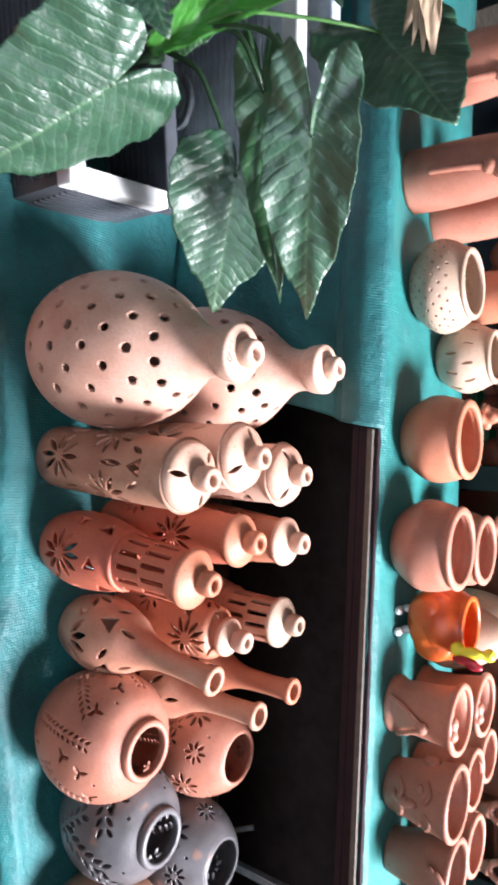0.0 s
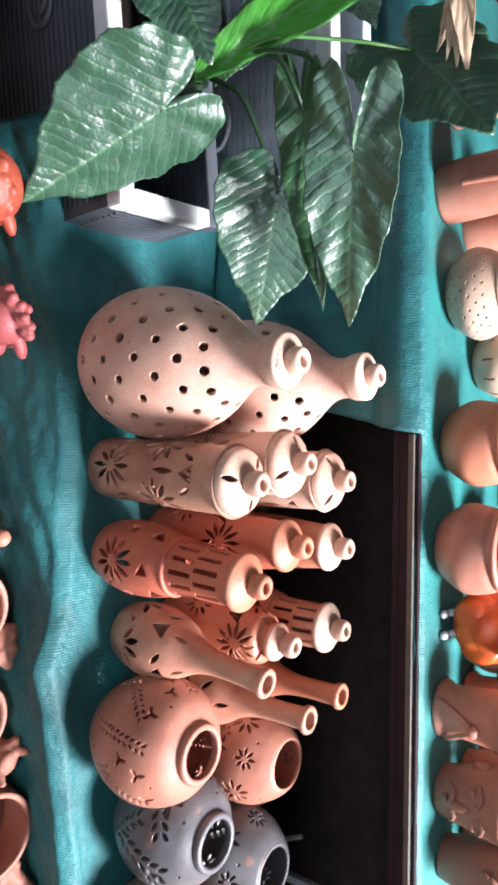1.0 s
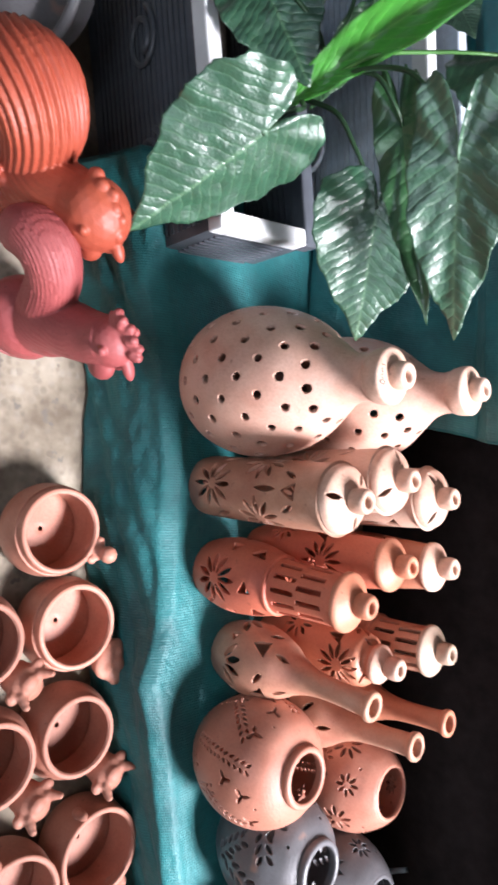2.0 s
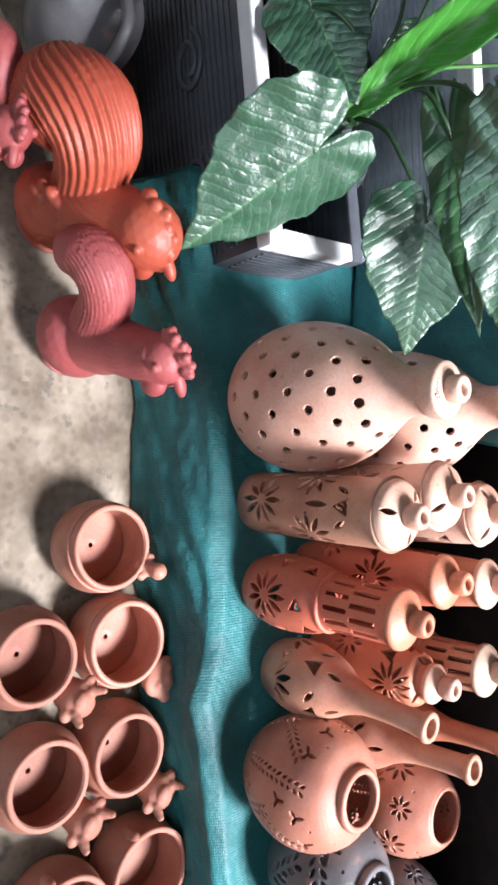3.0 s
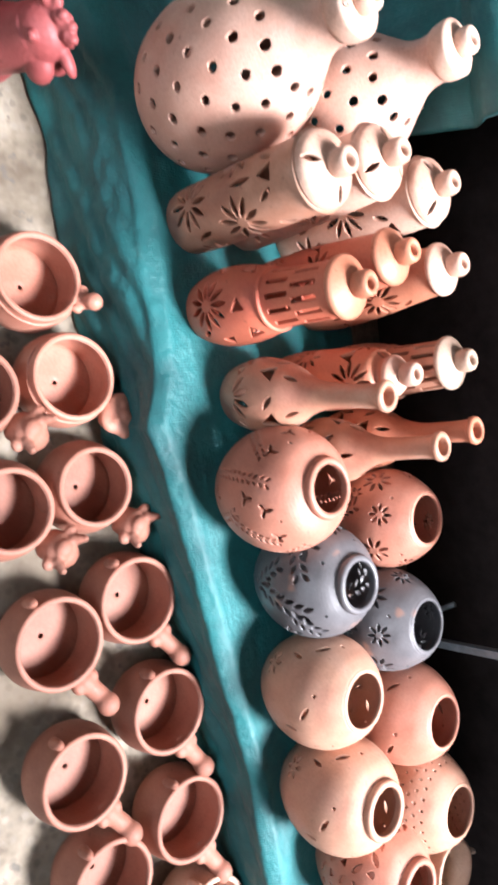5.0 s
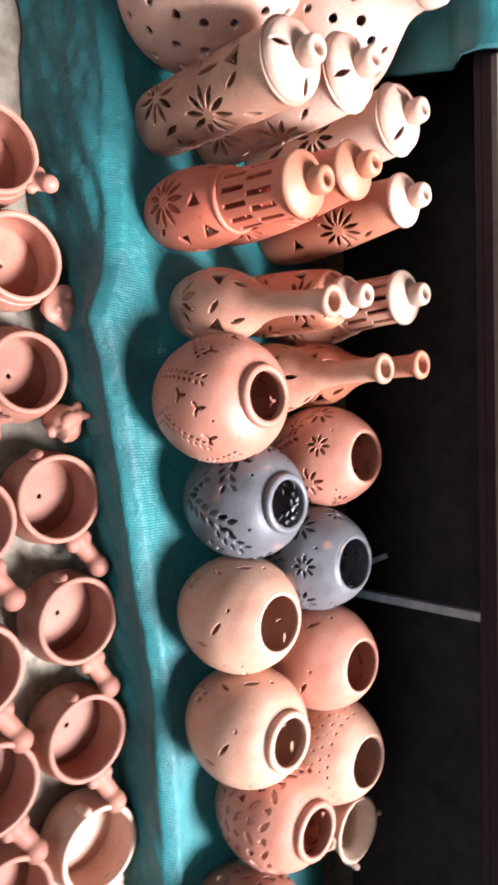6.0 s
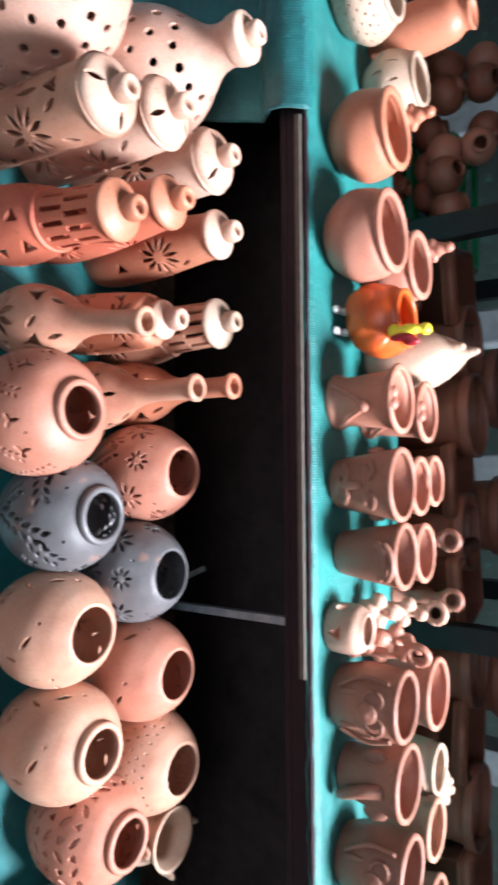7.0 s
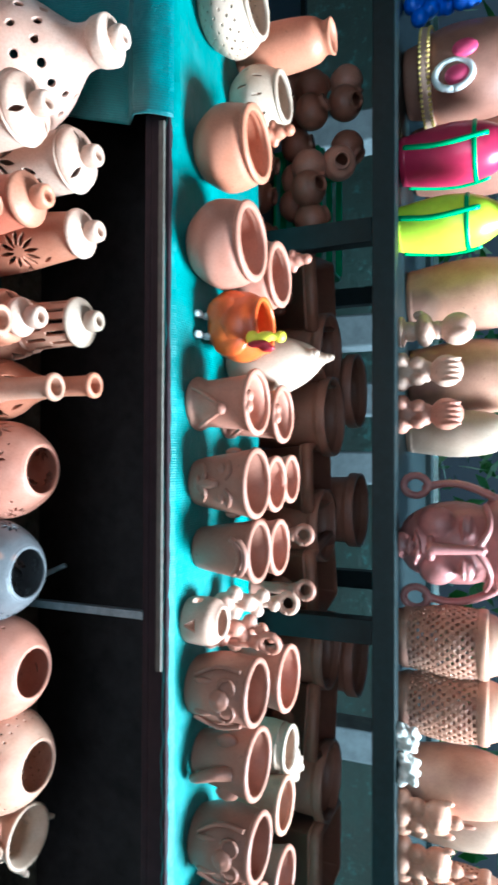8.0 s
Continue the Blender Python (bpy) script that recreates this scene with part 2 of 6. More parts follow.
LEAF = leaf_material("green_leaf", (0.024, 0.08, 0.042), (0.16, 0.3, 0.16))
LEAF_DARK = leaf_material("deep_green_leaf", (0.018, 0.07, 0.022), (0.06, 0.15, 0.05))
LEAF_BRIGHT = leaf_material("fresh_green_leaf", (0.035, 0.2, 0.018), (0.16, 0.45, 0.08))


# ---- mesh helpers ----
def mesh_part(name, verts, faces, mat, parent=None, label="", smooth=True, uvs=None, mods=()):
    me = bpy.data.meshes.new(name)
    me.from_pydata([tuple(map(float, v)) for v in verts], [], faces)
    me.materials.append(mat)
    if smooth:
        me.polygons.foreach_set("use_smooth", [True] * len(me.polygons))
    if uvs is not None:
        layer = me.uv_layers.new(name="UVMap")
        idx = np.zeros(len(me.loops), dtype=np.int32)
        me.loops.foreach_get("vertex_index", idx)
        layer.data.foreach_set("uv", np.asarray(uvs, dtype=np.float32)[idx].ravel())
    me.update()
    ob = new(name, me)
    if parent is not None:
        ob.parent = parent
    if label:
        tagged(ob, label)
    for kind, vals in mods:
        md = ob.modifiers.new(kind.lower(), kind)
        for k, v in vals.items():
            if k == "thickness":
                md.thickness = v
            elif k == "offset":
                md.offset = v
            elif k == "angle":
                md.split_angle = v
            elif k == "voxel":
                md.mode, md.voxel_size, md.use_smooth_shade = "VOXEL", v, True
            elif k == "rounds":
                md.iterations, md.factor = v, 0.5
            elif k == "width":
                md.width, md.segments, md.limit_method = v, 2, "ANGLE"
    return ob


def part(name, bm, mat, parent, label="", smooth=False, mods=()):
    me = bpy.data.meshes.new(name)
    bm.to_mesh(me)
    bm.free()
    vs, fs = [v.co[:] for v in me.vertices], [list(p.vertices) for p in me.polygons]
    bpy.data.meshes.remove(me)
    return mesh_part(name, vs, fs, mat, parent, label, smooth, None, mods)


def thing(name, place, label, category, group="", turn=0, tip=(0, 0), kind=""):
    ob = new(name)
    ob.empty_display_size = 0.02
    ob.matrix_basis = pose(*place, tip[0], tip[1], turn)
    return tagged(ob, label, category, group, kind)


def box_bm(x0, x1, y0, y1, z0, z1, bevel=0.003):
    bm = bmesh.new()
    bmesh.ops.create_cube(bm, size=1, matrix=Matrix.Translation(((x0 + x1) / 2, (y0 + y1) / 2, (z0 + z1) / 2)) @ Matrix.Diagonal((x1 - x0, y1 - y0, z1 - z0, 1)))
    if bevel:
        bmesh.ops.bevel(bm, geom=bm.edges[:], offset=bevel, segments=2, affect="EDGES", profile=0.6)
    return bm


def resample(points, count):
    """Smooth curve through points of (radius, height), evenly spaced by its length."""
    p = np.array([points[0]] + list(points) + [points[-1]], dtype=float)
    out = []
    for i in range(1, len(p) - 2):
        for u in np.linspace(0, 1, 24, endpoint=False):
            a, b, c, d = p[i - 1], p[i], p[i + 1], p[i + 2]
            out.append(0.5 * (2 * b + (c - a) * u + (2 * a - 5 * b + 4 * c - d) * u * u + (3 * b - a - 3 * c + d) * u ** 3))
    out.append(p[-2])
    out = np.array(out)
    s = np.concatenate([[0], np.cumsum(np.linalg.norm(np.diff(out, axis=0), axis=1))])
    t = np.linspace(0, s[-1], count)
    r, z = np.interp(t, s, out[:, 0]), np.interp(t, s, out[:, 1])
    return np.maximum(r, 0.0006), z, t


# carved shapes: each returns a value below zero inside the opening, for offsets a (sideways) and b (upwards) in metres
def shape_round(w):
    return lambda a, b: np.sqrt(a * a + b * b) / w - 1


def shape_leaf(w, h, turn=0.0):
    c, s = math.cos(turn), math.sin(turn)
    return lambda a, b: np.abs(a * c + b * s) / w + ((b * c - a * s) / h) ** 2 - 1


def shape_slot(w, h):
    return lambda a, b: np.maximum(np.abs(a) / w, np.abs(b) / h) - 1


def shape_tri(w, turn=0.0):
    def f(a, b):
        v = None
        for k in range(3):
            q = turn + k * 2.0944
            e = (a * math.sin(q) + b * math.cos(q)) / w
            v = e if v is None else np.maximum(v, e)
        return (v - 0.5) * 2
    return f


def burst(theta, s, n, r0, r1, w, twist=0.0):
    """n petals round a middle."""
    out = []
    for k in range(n):
        q = twist + k * 2 * math.pi / n
        rm = (r0 + r1) / 2
        out.append((theta, s, -rm * math.sin(q), rm * math.cos(q), shape_leaf(w, (r1 - r0) / 2, q)))
    return out


def sprig(theta, s, n, step, w, h, lean=0.0):
    """A leafy twig: pairs of small cuts along a line."""
    out = []
    c, d = math.cos(lean), math.sin(lean)
    for k in range(n):
        b = (k - n / 2) * step
        for sd in (-1, 1):
            off = sd * h * 0.92
            out.append((theta, s, off * c + b * d, b * c - off * d, shape_leaf(w, h, -(lean + sd * 0.65))))
    return out


def lathe(points, nu=64, nv=40, cuts=(), carves=()):
    """Surface of revolution; with cuts, the openings are trimmed cleanly out of it. Front (towards -y) is angle 0."""
    r, z, s = resample(points, nv)
    th = np.arange(nu) * 2 * np.pi / nu
    R, T = np.meshgrid(r, th, indexing="ij")
    Z, S = np.meshgrid(z, th, indexing="ij")[0], np.meshgrid(s, th, indexing="ij")[0]
    V = np.stack([R * np.sin(T), -R * np.cos(T), Z], -1)
    val = np.full(R.shape, 9.0)
    shallow = np.full(R.shape, 9.0)
    for field, (theta, s0, da, db, fn) in [(val, c) for c in cuts] + [(shallow, c) for c in carves]:
        d = (T - theta + np.pi) % (2 * np.pi) - np.pi
        a, b = d * R - da, S - s0 - db
        near = (np.abs(a) < 0.035) & (np.abs(b) < 0.035)
        if near.any():
            field[near] = np.minimum(field[near], fn(a[near], b[near]))
    val = np.minimum(val, shallow)
    verts = [tuple(v) for v in V.reshape(-1, 3)]
    faces, cross = [], {}

    def idx(i, j):
        return i * nu + j % nu

    flat = val.ravel()

    def cut_at(p, q):
        key = (min(p, q), max(p, q))
        if key not in cross:
            u = flat[key[0]] / (flat[key[0]] - flat[key[1]])
            a, b = verts[key[0]], verts[key[1]]
            cross[key] = len(verts)
            verts.append(tuple(a[k] + (b[k] - a[k]) * u for k in range(3)))
        return cross[key]

    inside = val < 0
    for i in range(nv - 1):
        for j in range(nu):
            q = (idx(i, j), idx(i, j + 1), idx(i + 1, j + 1), idx(i + 1, j))
            c = [flat[k] < 0 for k in q]
            if not any(c):
                faces.append(q)
            elif not all(c):
                poly = []
                for k in range(4):
                    a, b = q[k], q[(k + 1) % 4]
                    if flat[a] >= 0:
                        poly.append(a)
                    if (flat[a] < 0) != (flat[b] < 0):
                        poly.append(cut_at(a, b))
                if len(poly) >= 3:
                    faces.append(tuple(poly))
    if len(carves):
        sunk, low, keep = {}, -shallow.ravel(), len(verts)

        def sink(p, q=None):
            key = (p, p) if q is None else (min(p, q), max(p, q))
            if key not in sunk:
                u = 0 if q is None else low[key[0]] / (low[key[0]] - low[key[1]])
                x, y, zz = (verts[key[0]][k] + (verts[key[1]][k] - verts[key[0]][k]) * u for k in range(3))
                f = 1 - 0.0034 / max(math.hypot(x, y), 0.004)
                sunk[key] = len(verts)
                verts.append((x * f, y * f, zz - 0.0004))
            return sunk[key]

        for i in range(nv - 1):
            for j in range(nu):
                q = (idx(i, j), idx(i, j + 1), idx(i + 1, j + 1), idx(i + 1, j))
                if max(low[k] for k in q) < 0:
                    continue
                poly = []
                for k in range(4):
                    a, b = q[k], q[(k + 1) % 4]
                    if low[a] >= 0:
                        poly.append(sink(a))
                    if (low[a] < 0) != (low[b] < 0):
                        poly.append(sink(a, b))
                if len(poly) >= 3:
                    faces.append(tuple(poly))
    used = sorted({k for f in faces for k in f})
    back = {k: i for i, k in enumerate(used)}
    return [verts[k] for k in used], [tuple(back[k] for k in f) for f in faces]


def turned(name, points, mat, parent, label="", nu=64, nv=40, cuts=(), wall=0.005, carves=()):
    vs, fs = lathe(points, nu, nv, cuts, carves)
    mods = [("SOLIDIFY", {"thickness": wall, "offset": -1.0})] if wall else []
    return mesh_part(name, vs, fs, mat, parent, label, True, None, mods + [("WEIGHTED_NORMAL", {})])


def ring(name, mat, parent, z, radius, thick, height, label=""):
    """A rounded collar."""
    pts = [(radius - thick, z), (radius, z), (radius + thick * 0.35, z + height * 0.5), (radius, z + height), (radius - thick, z + height), (radius - thick * 1.15, z + height * 0.4), (radius - thick, z)]
    vs, fs = lathe(pts, 40, 22)
    return mesh_part(name, vs, fs, mat, parent, label)


def sweep(points, radii, sides=12):
    """A tapered tube along points, with rounded ends."""
    p = [Vector(q) for q in points]
    vs, fs = [], []
    for i, q in enumerate(p):
        d = (p[min(i + 1, len(p) - 1)] - p[max(i - 1, 0)]).normalized()
        side = d.cross(Vector((0.31, 0.17, 0.93))).normalized()
        up = side.cross(d)
        for k in range(sides):
            a = 2 * math.pi * k / sides
            vs.append(q + (side * math.cos(a) + up * math.sin(a)) * radii[i])
    for i in range(len(p) - 1):
        for k in range(sides):
            fs.append((i * sides + k, i * sides + (k + 1) % sides, (i + 1) * sides + (k + 1) % sides, (i + 1) * sides + k))
    fs.append(tuple(range(sides - 1, -1, -1)))
    fs.append(tuple(range((len(p) - 1) * sides, len(p) * sides)))
    return vs, fs


def arc(points, count=14):
    p = np.array([points[0]] + list(points) + [points[-1]], dtype=float)
    out = []
    for i in range(1, len(p) - 2):
        for u in np.linspace(0, 1, count, endpoint=False):
            a, b, c, d = p[i - 1], p[i], p[i + 1], p[i + 2]
            out.append(0.5 * (2 * b + (c - a) * u + (2 * a - 5 * b + 4 * c - d) * u * u + (3 * b - a - 3 * c + d) * u ** 3))
    out.append(p[-2])
    return [tuple(q) for q in out]


def blob_data(balls):
    vs, fs = [], []
    for cx, cy, cz, rx, ry, rz, *t in balls:
        bm = bmesh.new()
        bmesh.ops.create_icosphere(bm, subdivisions=3, radius=1)
        m = Matrix.Translation((cx, cy, cz)) @ Euler([radians(a) for a in (t or (0, 0, 0))]).to_matrix().to_4x4() @ Matrix.Diagonal((rx, ry, rz, 1))
        k = len(vs)
        vs += [m @ v.co for v in bm.verts]
        fs += [tuple(k + v.index for v in f.verts) for f in bm.faces]
        bm.free()
    return vs, fs


def blob(name, balls, mat, parent, label="", voxel=0.003, rounds=3):
    """Clay lumps pressed together into one skin."""
    vs, fs = blob_data(balls)
    return mesh_part(name, vs, fs, mat, parent, label, True, None, [("REMESH", {"voxel": voxel}), ("SMOOTH", {"rounds": rounds})])


def sheet(name, fn, nu, nv, mat, label, category, kind="", thick=0.003, uvscale=1.0):
    """A cloth: fn(u, v) gives the place for u, v from 0 to 1."""
    vs, uv = [], []
    for i in range(nu + 1):
        for j in range(nv + 1):
            vs.append(fn(i / nu, j / nv))
    g = np.array([tuple(v) for v in vs]).reshape(nu + 1, nv + 1, 3)
    su = np.concatenate([np.zeros((1, nv + 1)), np.cumsum(np.linalg.norm(np.diff(g, axis=0), axis=2), axis=0)])
    sv = np.concatenate([np.zeros((nu + 1, 1)), np.cumsum(np.linalg.norm(np.diff(g, axis=1), axis=2), axis=1)], axis=1)
    uv = np.stack([su.mean(axis=1, keepdims=True) + np.zeros_like(su), sv], -1).reshape(-1, 2) * uvscale
    fs = [(i * (nv + 1) + j, (i + 1) * (nv + 1) + j, (i + 1) * (nv + 1) + j + 1, i * (nv + 1) + j + 1) for i in range(nu) for j in range(nv)]
    ob = mesh_part(name, vs, fs, mat, None, "", True, uv, [("SOLIDIFY", {"thickness": thick, "offset": -1.0})])
    return tagged(ob, label, category, "", kind)


def nz(x, y, z=0.0):
    return noise.noise(Vector((x, y, z)))


BENCH, TABLE, SHELF = 0.155, 0.56, 0.838


# ---- large structure ----
def structure(name, bm, mat, label, smooth=False):
    return tagged(part(name, bm, mat, None, "", smooth), label, name.split("_")[0], "", "structure")


def ground():
    vs, fs = [], []
    n, x0, x1, y0, y1 = 90, -3.0, 4.0, -2.6, 4.2
    for i in range(n + 1):
        for j in range(n + 1):
            x, y = x0 + (x1 - x0) * i / n, y0 + (y1 - y0) * j / n
            vs.append((x, y, 0.004 * nz(x * 2.3, y * 2.3) + 0.0015 * nz(x * 11, y * 11) - 0.004))
    for i in range(n):
        for j in range(n):
            fs.append((i * (n + 1) + j, (i + 1) * (n + 1) + j, (i + 1) * (n + 1) + j + 1, i * (n + 1) + j + 1))
    ob = mesh_part("floor", vs, fs, CONCRETE)
    tagged(ob, "worn grey-brown concrete floor with stains and chips", "floor", "", "structure")


ground()
structure("ground", box_bm(-60, 60, -60, 60, -0.09, -0.03, 0), DIRT, "dark packed earth around the stall")
# unseen roof: its opening shapes the overhead light, its front edge dims the floor
structure("ceiling", box_bm(-3.0, 0.7, -2.6, 4.2, 2.4, 2.46, 0), ROOF, "plain sheet roof over the stall")
structure("ceiling_side", box_bm(2.6, 4.0, -2.6, 4.2, 2.4, 2.46, 0), ROOF, "plain sheet roof beside the opening")
structure("ceiling_back", box_bm(0.704, 2.596, 2.15, 4.2, 2.4, 2.46, 0), ROOF, "plain sheet roof behind the opening")
structure("ceiling_front", box_bm(0.704, 2.596, -2.6, 0.98, 2.4, 2.46, 0), ROOF, "plain sheet roof before the opening")
structure("wall_west", box_bm(-3.1, -3.0, -2.6, 4.2, 0, 2.4, 0), WALL, "plain plastered side wall")
structure("wall_east", box_bm(4.0, 4.1, -2.6, 4.2, 0, 2.4, 0), WALL, "plain plastered side wall")
structure("wall_north", box_bm(-3.0, 4.0, 4.2, 4.3, 0, 0.5, 0), WALL, "low plastered rear wall below the open back")
structure("wall_south", box_bm(-3.0, 4.0, -2.75, -2.65, 0, 0.9, 0), WALL, "low plastered wall below the open front")
# near-black wall keeps the space under the table as dark as its shade
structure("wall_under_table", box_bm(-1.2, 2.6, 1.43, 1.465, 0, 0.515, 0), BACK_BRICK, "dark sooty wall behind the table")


CREST = [(-0.46, 0.635), (-0.26, 0.648), (-0.12, 0.684), (0.13, 0.69), (0.29, 0.684), (0.37, 0.655), (0.47, 0.68), (0.64, 0.708), (0.95, 0.755), (1.15, 0.768), (2.0, 0.80)]


def bench_cloth(u, v):
    x = -0.46 + 2.46 * u
    c = float(np.interp(x, [q[0] for q in CREST], [q[1] for q in CREST]))
    edge = 0.004 * nz(x * 9, 3.1)
    if v < 0.5:
        w = v / 0.5
        y = 1.13 + (c + 0.012 - 1.13) * w
        z = BENCH + 0.002 * nz(x * 14, y * 14) * (1 - w) + edge * w * w + 0.006 * max(0.0, nz(x * 9 + y * 14, y * 22, 6.0)) * max(0.0, w - 0.45)
        z += 0.006 * max(0, w - 0.86) / 0.14
    else:
        w = (v - 0.5) / 0.5
        out = 0.058 * max(0.0, min(1.0, (0.34 - x) / 0.2)) - 0.004
        fold = (0.026 if x < 0.3 else 0.018) * nz(x * 7.5, w * 1.6, 5.0) + 0.013 * nz(x * 17 + w * 6, w * 4.0, 2.0) + 0.005 * nz(x * 40, w * 9, 1.0)
        y = c + 0.012 - 0.02 * min(1, w * 8) - out * w + fold * w * (1.25 - w) * 1.6
        z = (BENCH + 0.006 + edge) * (1 - w ** 1.25) + 0.002
    return (x, y, z)


sheet("bench_cloth", bench_cloth, 260, 90, NET_BENCH, "teal green shade net draped over the low bench, rumpled front", "cloth")
structure("bench", box_bm(-0.44, 1.95, 0.83, 1.115, 0.004, 0.147, 0.006), WOOD_DARK, "low dark wooden bench under the green net")


def table_top_cloth(u, v):
    x = -0.95 + 2.95 * u
    y = 1.084 + 0.385 * v + 0.004 * nz(x * 5, 1.0)
    z = TABLE + 0.0025 * nz(x * 10, y * 10) + 0.006 * math.exp(-((x + 0.06) / 0.05) ** 2 - (v / 0.15) ** 2)
    if v < 0.04:
        z -= 0.012 * (1 - v / 0.04) + 0.004 * nz(x * 30, 0.0)
    return (x, y, z)


sheet("table_cloth", table_top_cloth, 240, 50, NET, "bright teal shade net spread over the display table", "cloth")


def hanging_cloth(u, v):
    x = -0.95 + 0.95 * u + 0.02 * nz(v * 3, 7.0)
    right = 0.10 * v * u
    fold = 0.022 * nz(x * 6.0, v * 1.3, 4.0) + 0.012 * nz(x * 13 + v * 5, v * 2.0, 1.0)
    deep = max(0.0, min(1.0, (v - 0.13) / 0.09)) * max(0.0, min(1.0, (0.85 - v) / 0.35))
    y = 1.084 - 0.068 * v ** 0.6 + 0.05 * deep - 0.012 * math.exp(-((v - 0.06) / 0.06) ** 2) + fold * min(1, v * 3)
    z = TABLE + 0.005 - (TABLE - BENCH - 0.005) * v ** 0.9
    return (x - right, y, z)


sheet("hanging_cloth", hanging_cloth, 120, 70, NET_BENCH, "teal shade net hanging in folds from the table front", "cloth")


# ---- display table ----
def display_table():
    t = thing("display_table", (0, 0, 0), "dark wooden display table with a bare lath along its edge", "table")
    part("tabletop", box_bm(-0.93, 1.98, 1.085, 1.47, 0.52, 0.555), WOOD_DARK, t)
    part("front_rail", box_bm(-0.93, 1.98, 1.088, 1.108, 0.506, 0.519), WOOD_DARK, t, "dark stained front rail")
    part("edge_lath", box_bm(0.0, 0.905, 1.078, 1.0845, 0.538, 0.5475, 0.001), LATH, t, "pale bare wood lath")
    for x, y in ((0.83, 1.13), (-0.85, 1.13), (1.9, 1.13), (-0.85, 1.4), (1.9, 1.4)):
        part("leg", box_bm(x - 0.007, x + 0.007, y - 0.007, y + 0.007, 0.0, 0.519, 0.001), STEEL_LEG, t, "thin grey steel leg")
    vs, fs = sweep([(0.822, 1.135, 0.16), (0.76, 1.15, 0.3)], [0.005, 0.005], 8)
    mesh_part("brace", vs, fs, STEEL_LEG, t, "thin diagonal steel brace")


display_table()


# ---- rear rack ----
def rear_rack():
    t = thing("storage_rack", (0, 0, 0), "dark painted steel storage rack with two shelf levels", "rack")
    for x in (-0.98, 0.078, 0.92, 1.95):
        for y in (1.5, 2.06):
            part("post", box_bm(x - 0.026, x + 0.026, y, y + 0.04, 0.0, 0.802, 0.003), STEEL_DARK, t)
    for y in (1.49, 2.07):
        part("rail", box_bm(-1.02, 1.99, y, y + 0.04, 0.804, 0.852, 0.003), STEEL_DARK, t)
        part("rail", box_bm(-1.02, 1.99, y + 0.042, y + 0.062, 0.42, 0.46, 0.003), STEEL_DARK, t)
    part("shelf", box_bm(-1.0, 1.97, 1.555, 2.065, 0.444, 0.459, 0.002), STEEL_DARK, t)
    part("shelf", box_bm(-1.0, 1.97, 1.532, 2.068, 0.822, 0.836, 0.002), STEEL_DARK, t)
    return t


rear_rack()


# ---- vessels on the bench ----
def jug(place, scale, turn, label, tip=(0, 0), price=False):
    t = thing("perforated_jug", place, label, "jug lamp", "perforated jugs", turn, tip)
    k = scale
    pts = [(0.001, 0.0), (0.05 * k, 0.0), (0.072 * k, 0.012 * k), (0.098 * k, 0.05 * k), (0.11 * k, 0.105 * k), (0.104 * k, 0.16 * k), (0.085 * k, 0.21 * k), (0.056 * k, 0.25 * k), (0.038 * k, 0.275 * k), (0.031 * k, 0.297 * k), (0.032 * k, 0.318 * k)]
    r, z, s = resample(pts, 400)
    cuts = []
    rows, n = 9, 12
    for i in range(rows):
        zz = (0.034 + i * 0.0267) * k
        sk = float(s[np.argmin(np.abs(z - zz) + (s < 0.05 * k) * 9)])
        for j in range(n):
            wob = 0.0014 * math.sin(7.1 * i + 3.3 * j)
            cuts.append((0.087 + (j + 0.5 * ((i + 1) % 2)) * 2 * math.pi / n + wob * 8, sk + wob, 0, 0, shape_round((0.0062 + 0.0004 * math.sin(5.0 * j + i)) * k)))
    turned("body", pts, CLAY_JUG, t, "", 220, 130, cuts, 0.006)
    turned("cap", [(0.031 * k, 0.313 * k), (0.0345 * k, 0.319 * k), (0.0362 * k, 0.334 * k), (0.0335 * k, 0.341 * k), (0.016 * k, 0.344 * k), (0.0125 * k, 0.342 * k)], CLAY_BUFF, t, "pale flat cap", 56, 24, (), 0.004)
    ring("spout", CLAY_BUFF, t, 0.342 * k, 0.0155 * k, 0.007 * k, 0.02 * k, "small ring-shaped mouth")
    if price:
        cu = bpy.data.curves.new("price", "FONT")
        cu.body, cu.size, cu.extrude, cu.align_x = "1500", 0.0145, 0.0002, "CENTER"
        ob = new("price_writing", cu)
        ob.data.materials.append(INK)
        ob.parent = t
        ob.matrix_basis = pose(0.0, -0.0295 * k, 0.3424 * k, 4, 0, -8)
        tagged(ob, "handwritten pencil price 1500")
    return t


BOTTLE = "terracotta bottles"


def cap_and_spout(t, z, r, mat, tall=0.022, slope=0.02):
    turned("shoulder_cap", [(r, z), (r * 1.0, z + 0.005), (r * 0.93, z + slope * 0.45), (r * 0.62, z + slope * 0.85), (r * 0.38, z + slope), (0.011, z + slope + 0.001)], mat, t, "", 48, 20, (), 0.004)
    ring("spout", mat, t, z + slope, 0.0155, 0.007, tall, "small ring-shaped mouth")


